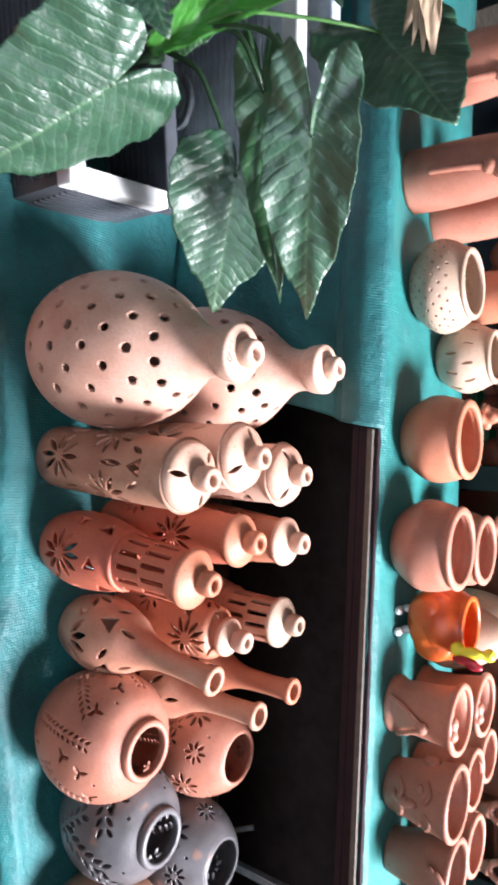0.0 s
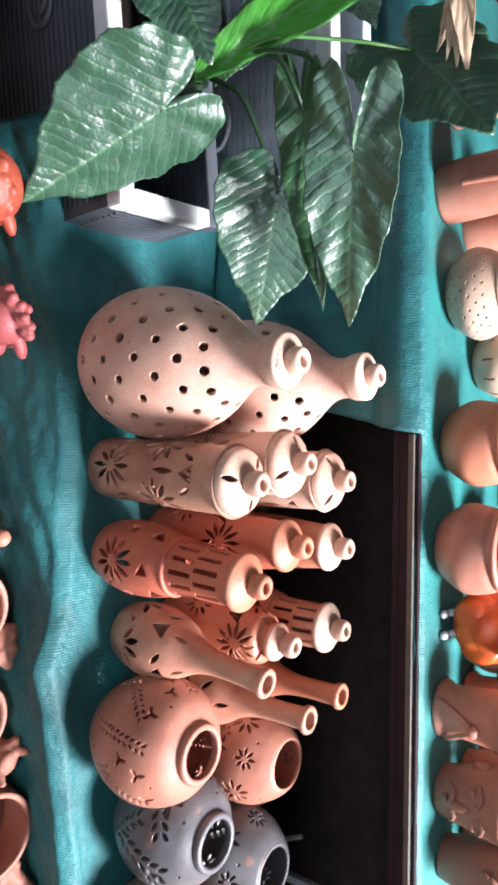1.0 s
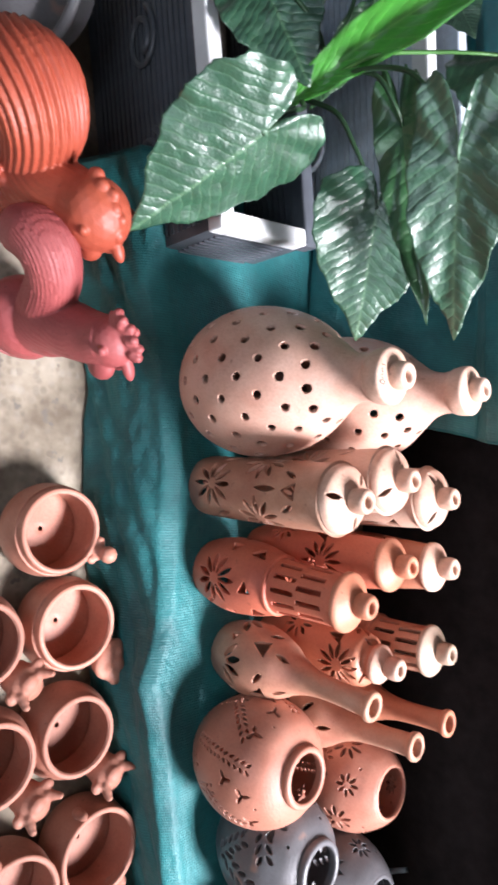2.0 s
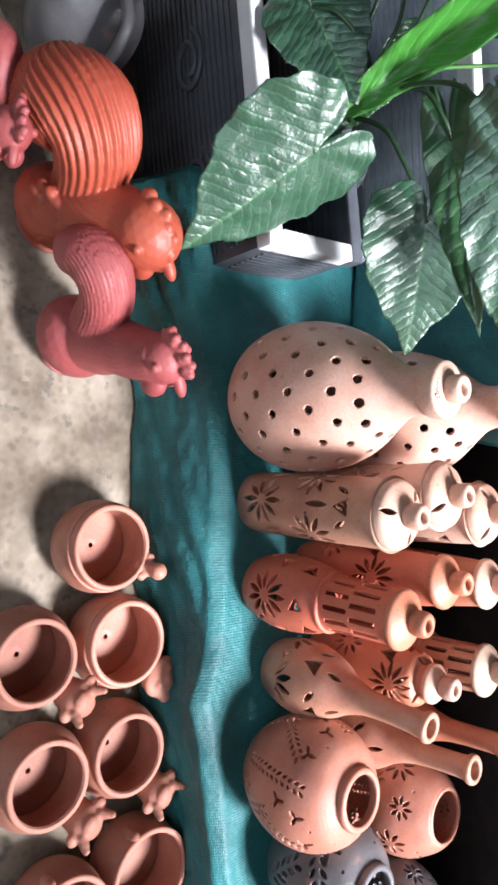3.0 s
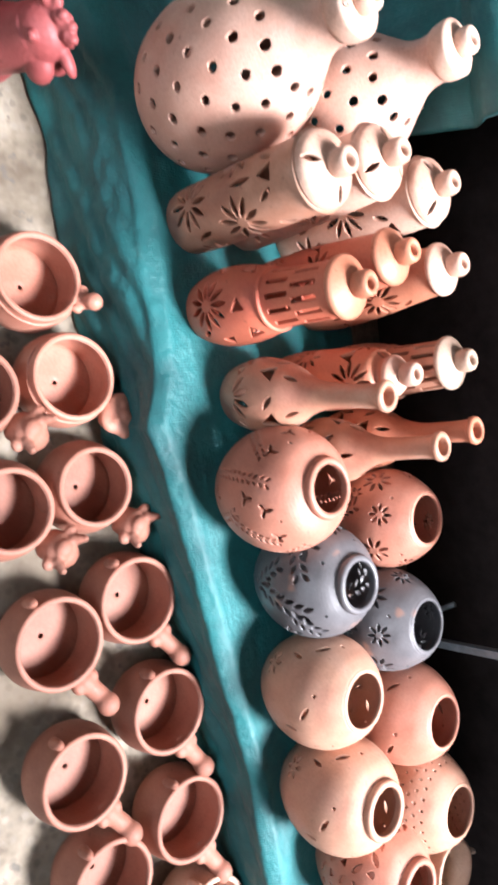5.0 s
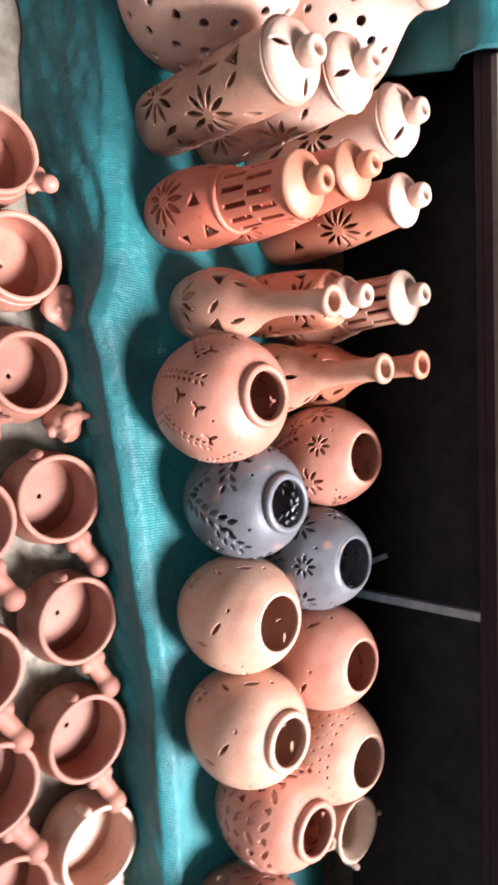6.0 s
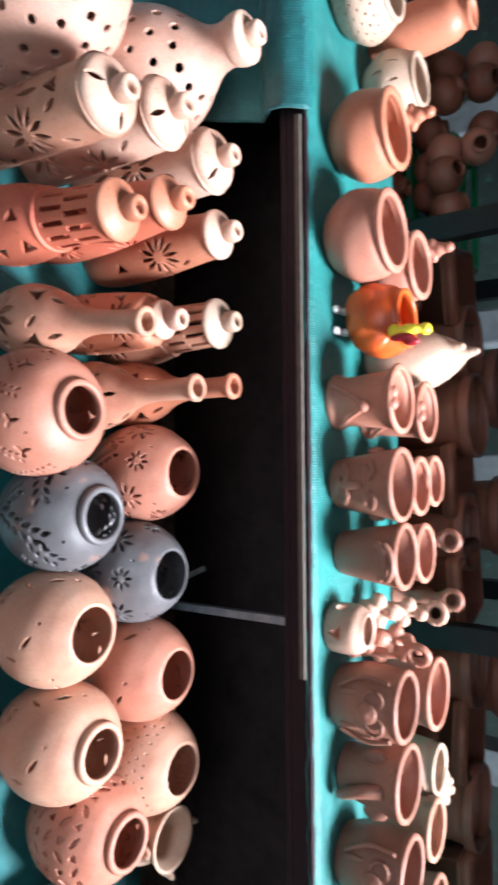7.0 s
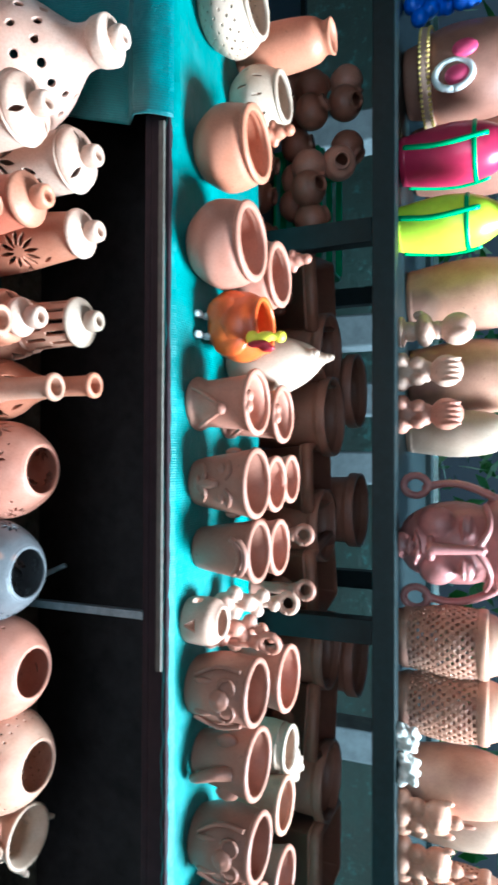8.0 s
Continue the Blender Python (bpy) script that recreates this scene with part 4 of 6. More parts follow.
def figure_shell(place, turn, mat, label):
    balls = [(-0.012, 0, 0.05, 0.064, 0.06, 0.051), (0, 0, 0.006, 0.05, 0.048, 0.006), (0.085, 0, 0.222, 0.051, 0.047, 0.05), (0.136, 0, 0.235, 0.02, 0.009, 0.009, 0, 12, 0),
             (0.122, -0.017, 0.203, 0.017, 0.014, 0.021), (0.122, 0.017, 0.203, 0.017, 0.014, 0.021), (0.1, -0.042, 0.24, 0.007, 0.006, 0.007), (0.1, 0.042, 0.24, 0.007, 0.006, 0.007)]
    for i in range(6):
        balls.append((0.045 + 0.015 * i, 0.002 * (-1) ** i, 0.264 - 0.0022 * (i - 2.2) ** 2, 0.0115, 0.009, 0.016 - 0.003 * (i % 2)))
    path = [(-0.005, 0, 0.09), (-0.018, 0, 0.15), (-0.042, 0, 0.198), (-0.078, 0, 0.21), (-0.107, 0, 0.184), (-0.118, 0, 0.146), (-0.112, 0, 0.116)]
    for sy in (-1, 1):
        for i in range(9):
            balls.append((-0.03 + 0.014 * (i % 5), sy * (0.05 - 0.002 * (i % 3)), 0.1 + 0.014 * (i // 3), 0.011, 0.008, 0.009))
    return figure("hen_figure", balls, path, [0.034, 0.044, 0.056, 0.064, 0.066, 0.06, 0.046], 30, 0.13, mat, place, turn, label, 1.0, [(0, 0, 0.04), (0.006, 0, 0.09), (0.03, 0, 0.15), (0.065, 0, 0.2), (0.085, 0, 0.225)], [0.055, 0.056, 0.05, 0.045, 0.046])


figure_red((-0.172, 0.492, 0), 34, PAINT_RED, "red-painted clay hen figure with comb and curved tail")
figure_shell((-0.36, 0.45, 0), 33, PAINT_ORANGE, "orange-red clay figure with a ribbed fan tail")
figure_red((-0.43, 0.315, 0), 5, PAINT_RED, "red-painted clay hen figure near the planter", 0.8)


def black_jug(place):
    t = thing("black_jug", place, "black-fired clay jug with a looped handle", "jug")
    turned("body", [(0.001, 0), (0.05, 0), (0.07, 0.02), (0.082, 0.08), (0.07, 0.14), (0.04, 0.18), (0.034, 0.2), (0.045, 0.225)], CLAY_GREY, t)
    pts = arc([(0.04, 0, 0.205), (0.085, 0, 0.21), (0.11, 0, 0.16), (0.078, 0, 0.1)], 8)
    vs, fs = sweep(pts, [0.009] * len(pts), 10)
    mesh_part("handle", vs, fs, CLAY_GREY, t)


black_jug((-0.66, 0.46, 0))


# ---- planters and the large-leaved plant ----
def grooved_planter(place, turn, length, depth, height, shell, label, ornament=True):
    t = thing("grooved_planter", place, label, "planter box", "grooved planters", turn)
    w = 0.012

    def panel(name, x0, x1, y0, y1, horizontal_along_x, sign):
        p = part(name, box_bm(x0, x1, y0, y1, 0.0, height - 0.03, 0), shell, t)
        n = int((height - 0.06) / 0.0125)
        if horizontal_along_x:
            rib = box_bm(x0 + 0.015, x1 - 0.015, (y0 if sign < 0 else y1) - 0.003, (y0 if sign < 0 else y1) + 0.003, -0.003, 0.003, 0.0012)
        else:
            rib = box_bm((x0 if sign < 0 else x1) - 0.003, (x0 if sign < 0 else x1) + 0.003, y0 + 0.015, y1 - 0.015, -0.003, 0.003, 0.0012)
        first = part("rib", rib, shell, p)
        first.location.z = 0.022
        for i in range(1, n):
            again = first.copy()
            scene.collection.objects.link(again)
            again.location.z = 0.022 + i * 0.0125
        return p

    panel("front_panel", -length, 0, 0, w, True, -1)
    panel("back_panel", -length, 0, depth - w, depth, True, -1)
    panel("side_panel", -w, 0, w, depth - w, False, 1)
    panel("side_panel", -length, -length + w, w, depth - w, False, -1)
    for x0, x1, y0, y1 in ((-length - 0.006, 0.006, -0.006, 0.022), (-length - 0.006, 0.006, depth - 0.022, depth + 0.006), (-0.022, 0.006, 0.0225, depth - 0.0225), (-length - 0.006, -length + 0.022, 0.0225, depth - 0.0225)):
        back = y0 > 0.04
        part("rim", box_bm(x0, x1, y0, y1, height - 0.03, height, 0.004), shell if back else PLANTER_WHITE, t, "unpainted grey rim" if back else "white rim")
    part("soil", box_bm(-length + w, -w, w, depth - w, 0.02, height - 0.15, 0), SOIL, t, "dark potting soil")
    if ornament:
        for k in range(3):
            cx = -0.14 - k * 0.19
            if cx < -length + 0.08:
                break
            pts = [(cx + 0.05 * math.cos(a) * (0.4 + 0.6 * a / 9), -0.0045, height * 0.5 + 0.035 * math.sin(a) * (0.4 + 0.6 * a / 9)) for a in np.linspace(0, 9, 40)]
            vs, fs = sweep(pts, [0.005] * 40, 8)
            mesh_part("scroll_ornament", vs, fs, shell, t, "raised scroll ornament")
    return t


grooved_planter((-0.305, 0.66, 0.0), 8, 0.62, 0.205, 0.3, PLANTER_GREY, "dark grooved planter box with a white rim and scroll relief")
grooved_planter((-0.4, 0.925, 0.0), 3, 0.6, 0.12, 0.48, PLANTER_BLUE, "grey grooved planter box with a white rim behind another")


def leaf_shape(base, tip, normal, width, curl, mat, parent, name="leaf", fold=0.12, seed=0, lobes=1.0):
    """A heart-shaped blade: petiole joint at base, point at tip; lobes reach back past the joint."""
    base, tip = Vector(base), Vector(tip)
    ax = tip - base
    length = ax.length
    ax.normalize()
    side = ax.cross(Vector(normal)).normalized()
    up = side.cross(ax).normalized()
    deg = [0, 5, 12, 24, 40, 60, 85, 110, 130, 148, 162, 172, 180]
    rad = [1.0, 0.9, 0.8, 0.7, 0.62, 0.56, 0.525, 0.5, 0.47 * lobes, 0.43 * lobes, 0.33 * lobes, 0.17, 0.03]
    spokes, rings = 120, 30
    vs, uv, fs = [], [], []
    for j in range(spokes + 1):
        phi = -180 + 360 * j / spokes
        rr = float(np.interp(abs(phi), deg, rad)) * (1 + 0.02 * math.sin(phi * 0.28 + seed) + 0.008 * math.sin(phi * 0.9 + seed * 2))
        for i in range(rings + 1):
            f = i / rings
            a = f * rr * math.cos(radians(phi))
            b = f * rr * math.sin(radians(phi)) * width
            v = a - 0.8 * abs(b) + 0.5 * b * b
            quilt = math.sqrt(abs(math.sin(math.pi * v / 0.08))) - 0.6
            h = fold * abs(b) - curl * max(a, 0) ** 2 - curl * 0.9 * b * b
            h += 0.0014 * quilt * min(1, abs(b) * 7) * (1 - 0.5 * f) + 0.035 * f * f * math.sin(phi * 0.05 + seed * 1.7) + 0.016 * f * f * math.sin(phi * 0.19 + seed)
            h += 0.012 * nz(a * 9, b * 9, seed) + 0.02 * nz(a * 3.5, b * 3.5, seed + 4)
            vs.append(base + (ax * a + side * b + up * h) * length)
            uv.append((a, b))
    for j in range(spokes):
        for i in range(rings):
            k = j * (rings + 1) + i
            fs.append((k, k + 1, k + rings + 2, k + rings + 1))
    return mesh_part(name, vs, fs, mat, parent, "", True, uv, [("SOLIDIFY", {"thickness": 0.0012, "offset": 0.0})])


def big_plant():
    o = Vector((-0.5, 0.76, 0.16))
    t = thing("potted_plant", o, "leafy plant with large glossy heart-shaped leaves in a planter", "plant")
    crown = (-0.516, 0.752, 0.4)

    def leaf(base, tip, width, mat, seed, normal, curl=0.15, lobes=1.0, fold=0.1):
        leaf_shape(Vector(base) - o, Vector(tip) - o, normal, width, curl, mat, t, "leaf", fold, seed, lobes)

    def petiole(points, thick=0.0036, mat=STEM_DARK):
        pts = arc([Vector(q) - o for q in points], 9)
        n = len(pts)
        vs, fs = sweep(pts, [thick * (1.15 - 0.4 * i / n) for i in range(n)], 8)
        mesh_part("stem", vs, fs, mat, t)

    def sheath(points, widths, mat):
        """A folded young blade: a channel that opens towards its end."""
        pts = [Vector(q) - o for q in arc(points, 10)]
        w = np.interp(np.linspace(0, 1, len(pts)), np.linspace(0, 1, len(widths)), widths)
        vs, uv, fs = [], [], []
        m = 12
        for i, q in enumerate(pts):
            d = (pts[min(i + 1, len(pts) - 1)] - pts[max(i - 1, 0)]).normalized()
            side = d.cross(Vector((0.45, -0.6, 0.65))).normalized()
            up = side.cross(d)
            for c in range(m + 1):
                a = -1 + 2 * c / m
                vs.append(q + side * a * w[i] + up * w[i] * (0.75 * abs(a) ** 1.4 + 0.06 * math.sin(i * 0.7 + c)))
                uv.append((i / len(pts), a * 0.3))
        for i in range(len(pts) - 1):
            for c in range(m):
                k = i * (m + 1) + c
                fs.append((k, k + 1, k + m + 2, k + m + 1))
        mesh_part("young_leaf", vs, fs, mat, t, "", True, uv, [("SOLIDIFY", {"thickness": 0.0012, "offset": 0.0})])

    leaf((-0.371, 0.611, 0.418), (-0.268, 0.538, 0.246), 0.88, LEAF, 1, (0.76, -0.14, 0.6), 0.08, 0.95, -0.2)
    leaf((-0.324, 0.80, 0.462), (-0.149, 0.829, 0.411), 0.92, LEAF, 2, (0.42, -0.62, 0.58), 0.12, 0.85, 0.12)
    leaf((-0.323, 0.756, 0.608), (-0.123, 0.836, 0.552), 0.52, LEAF, 3, (0.08, -0.9, 0.26), 0.1, 1.25, 0.14)
    leaf((-0.43, 0.80, 0.502), (-0.152, 0.822, 0.525), 0.27, LEAF_DARK, 4, (0.5, -0.7, 0.3), 0.06, 0.8, 0.3)
    leaf((-0.515, 0.888, 0.625), (-0.362, 0.868, 0.745), 0.95, LEAF, 5, (0.6, -0.36, 0.68), 0.1, 1.0, 0.08)
    leaf((-0.63, 0.665, 0.365), (-0.487, 0.70, 0.42), 0.9, LEAF, 6, (0.35, -0.62, 0.66), 0.12, 1.0, 0.1)
    leaf((-0.63, 0.86, 0.55), (-0.568, 0.88, 0.57), 0.9, LEAF, 8, (0.4, -0.7, 0.5), 0.1)
    leaf((-0.7, 0.7, 0.48), (-0.72, 0.56, 0.5), 0.8, LEAF, 9, (0.4, -0.6, 0.7), 0.2)
    leaf((-0.60, 0.80, 0.43), (-0.505, 0.775, 0.36), 0.5, LEAF_DARK, 10, (0.4, -0.6, 0.6), 0.2)
    sheath([(-0.495, 0.728, 0.36), (-0.515, 0.738, 0.41), (-0.535, 0.748, 0.47), (-0.548, 0.755, 0.56), (-0.56, 0.762, 0.66)], [0.008, 0.022, 0.03, 0.034, 0.02], LEAF_BRIGHT)
    petiole([(-0.5, 0.76, 0.13), (-0.51, 0.758, 0.28), crown], 0.007)
    petiole([(-0.5, 0.75, 0.372), (-0.463, 0.757, 0.422), (-0.412, 0.77, 0.444), (-0.36, 0.787, 0.458), (-0.324, 0.80, 0.463)])
    petiole([crown, (-0.50, 0.752, 0.478), (-0.472, 0.755, 0.537), (-0.428, 0.757, 0.57), (-0.38, 0.758, 0.594), (-0.323, 0.756, 0.609)])
    petiole([crown, (-0.498, 0.76, 0.478), (-0.452, 0.775, 0.505), (-0.43, 0.80, 0.503)])
    petiole([crown, (-0.512, 0.75, 0.489), (-0.513, 0.80, 0.552), (-0.51, 0.84, 0.597), (-0.515, 0.888, 0.626)], 0.0028, STEM)
    petiole([(-0.5, 0.745, 0.365), (-0.45, 0.70, 0.41), (-0.41, 0.645, 0.428), (-0.371, 0.611, 0.419)])
    petiole([crown, (-0.56, 0.72, 0.42), (-0.61, 0.68, 0.4), (-0.63, 0.665, 0.366)])
    petiole([crown, (-0.56, 0.75, 0.418), (-0.619, 0.77, 0.437), (-0.68, 0.78, 0.445)])
    petiole([crown, (-0.55, 0.757, 0.43), (-0.60, 0.775, 0.46), (-0.66, 0.79, 0.485)])
    petiole([crown, (-0.55, 0.80, 0.5), (-0.63, 0.86, 0.551)])
    petiole([(-0.5, 0.76, 0.13), (-0.6, 0.73, 0.4), (-0.7, 0.7, 0.481)])
    petiole([(-0.5, 0.76, 0.13), (-0.58, 0.79, 0.3), (-0.60, 0.80, 0.431)])
    for q in range(4):
        leaf_shape(Vector((-0.56, 0.86, 0.70)) - o, Vector((-0.49 + 0.012 * q, 0.865, 0.69 + 0.014 * (q - 1.5))) - o, (0.3, -0.8, 0.4), 0.3, 0.3, BRACT, t, "bract", 0.1, q)


big_plant()


# ---- pots on the display table ----
def speckled_bowl(place, label, mat, style, r=0.072, h=0.105, tip=(0, 0)):
    t = thing("pierced_bowl", place, label, "bowl", "pots on the table", 0, tip)
    pts = [(0.001, 0), (r * 0.5, 0), (r * 0.75, 0.01), (r, h * 0.42), (r * 0.95, h * 0.7), (r * 0.72, h)]
    cuts = []
    if style == "dots":
        for i in range(7):
            for j in range(22):
                cuts.append(((j + 0.5 * (i % 2)) * 0.2856, 0.065 + i * 0.0115, 0, 0, shape_slot(0.0022, 0.0022)))
    else:
        for j in range(11):
            cuts.append((j * 0.5712, 0.085, 0, 0, shape_slot(0.0024, 0.012)))
            cuts.append(((j + 0.5) * 0.5712, 0.115, 0, 0, shape_slot(0.0024, 0.01)))
    turned("body", pts, mat, t, "", 130, 80, cuts, 0.006)
    ring("rim", mat, t, h - 0.004, r * 0.73, 0.007, 0.008)
    return t


speckled_bowl((-0.255, 1.215, TABLE), "buff clay bowl pricked with rows of dots", CLAY_CREAM, "dots", 0.08, 0.095)
speckled_bowl((-0.15, 1.345, TABLE), "cream clay bowl with upright slits", CLAY_CREAM, "slits", 0.066, 0.1)


def tall_jar(place, label, mat, turn=0, h=0.2, r=0.055, strap=True):
    t = thing("strapped_jar", place, label, "jar", "pots on the table", turn)
    turned("body", [(0.001, 0), (r * 0.9, 0), (r, 0.01), (r * 0.98, h * 0.5), (r * 0.85, h * 0.8), (r * 0.6, h * 0.92), (r * 0.68, h)], mat, t, "", 64, 40)
    if strap:
        pts = arc([(0.01, -r - 0.002, h * 0.25), (0.015, -r - 0.006, h * 0.45), (0.02, -r * 0.98, h * 0.7), (0.03, -r * 0.7, h * 0.95)], 8)
        vs, fs = sweep(pts, [0.006] * len(pts), 10)
        mesh_part("strap", vs, fs, mat, t, "raised clay strap")
        blob("knot", [(0.02, -r * 0.95, h * 0.72, 0.013, 0.01, 0.012), (0.03, -r * 0.85, h * 0.82, 0.012, 0.01, 0.016)], mat, t)
    return t


tall_jar((-0.43, 1.17, TABLE), "pink clay jar with a raised strap", CLAY, 0, 0.2, 0.052)
tall_jar((-0.40, 1.29, TABLE), "plain pink clay jar beside a strapped jar", CLAY, 0, 0.19, 0.045, False)
tall_jar((-0.62, 1.20, TABLE), "pink clay jar behind the leaves", CLAY, 30, 0.2, 0.055)
tall_jar((-0.27, 1.38, TABLE), "plain orange clay jar behind the pricked bowl", CLAY_ORANGE, 0, 0.19, 0.05, False)


def table_bowl(place, turn, label, mat, r=0.077, h=0.105, head=True):
    t = thing("figure_bowl", place, label, "bowl", "pots on the table", turn)
    turned("body", [(0.001, 0), (r * 0.45, 0), (r * 0.7, 0.01), (r * 0.95, h * 0.36), (r, h * 0.55), (r * 0.93, h * 0.82), (r * 0.85, h * 0.94), (r * 0.87, h)], mat, t, "", 84, 50, (), 0.008)
    ring("rim", mat, t, h - 0.004, r * 0.86, 0.009, 0.009)
    if head:
        blob("head", [(-r * 0.55, r * 0.75, h, 0.012, 0.012, 0.014), (-r * 0.6, r * 0.8, h * 1.2, 0.014, 0.013, 0.014), (-r * 0.6, r * 0.8, h * 1.38, 0.011, 0.011, 0.011), (-r * 0.42, r * 0.85, h * 1.1, 0.012, 0.009, 0.008), (-r * 0.75, r * 0.7, h * 1.1, 0.01, 0.009, 0.008)], mat, t)
    return t


table_bowl((0.01, 1.195, TABLE), 0, "orange-buff clay bowl with a small head on the rim", CLAY_ORANGE, 0.074)
table_bowl((0.188, 1.172, TABLE), 0, "plain brown-pink clay bowl", CLAY, 0.076, 0.105, False)
table_bowl((0.205, 1.325, TABLE), 0, "clay bowl with knobbed head behind another", CLAY, 0.07, 0.1)


def hen_bowl(place):
    t = thing("hen_planter", place, "bright orange painted clay planter with yellow beak", "planter", "pots on the table")
    turned("body", [(0.001, 0.012), (0.03, 0.012), (0.05, 0.03), (0.063, 0.06), (0.06, 0.085), (0.05, 0.105), (0.05, 0.112)], PAINT_HEN, t, "", 64, 40, (), 0.007)
    blob("wing", [(0.03, -0.042, 0.062, 0.03, 0.014, 0.034), (0.012, -0.05, 0.05, 0.026, 0.011, 0.026), (-0.02, -0.05, 0.05, 0.028, 0.012, 0.03), (-0.04, -0.036, 0.06, 0.02, 0.012, 0.03)], PAINT_HEN, t, "", 0.003, 6)
    blob("beak", [(0.03, -0.045, 0.105, 0.014, 0.012, 0.012), (0.03, -0.05, 0.13, 0.01, 0.01, 0.02), (0.03, -0.042, 0.155, 0.011, 0.011, 0.01)], PAINT_LEMON, t, "yellow beak")
    blob("wattle", [(0.042, -0.055, 0.12, 0.007, 0.007, 0.022), (0.05, -0.052, 0.135, 0.007, 0.008, 0.014)], PAINT_MAROON, t, "dark red wattle")
    for x in (-0.018, 0.018):
        blob("foot", [(x, -0.055, 0.007, 0.008, 0.014, 0.007), (x, -0.03, 0.012, 0.007, 0.01, 0.012)], PAINT_WHITE, t, "white foot")
    return t


hen_bowl((0.322, 1.225, TABLE))


def cone_bird(place):
    t = thing("pointed_lantern", place, "cream clay lantern with a pointed top and slits", "lantern", "pots on the table", 0, (0, -6))
    cuts = [(k * 0.9, 0.11, 0, 0, shape_leaf(0.005, 0.016)) for k in range(7)]
    turned("body", [(0.001, 0), (0.045, 0), (0.06, 0.02), (0.062, 0.05), (0.052, 0.09), (0.034, 0.125), (0.014, 0.15), (0.009, 0.165)], CLAY_CREAM, t, "", 100, 70, cuts, 0.005)
    blob("tip", [(0, 0, 0.165, 0.009, 0.009, 0.012)], CLAY_CREAM, t)
    return t


cone_bird((0.375, 1.345, TABLE))
cone_bird((0.368, 1.452, TABLE))


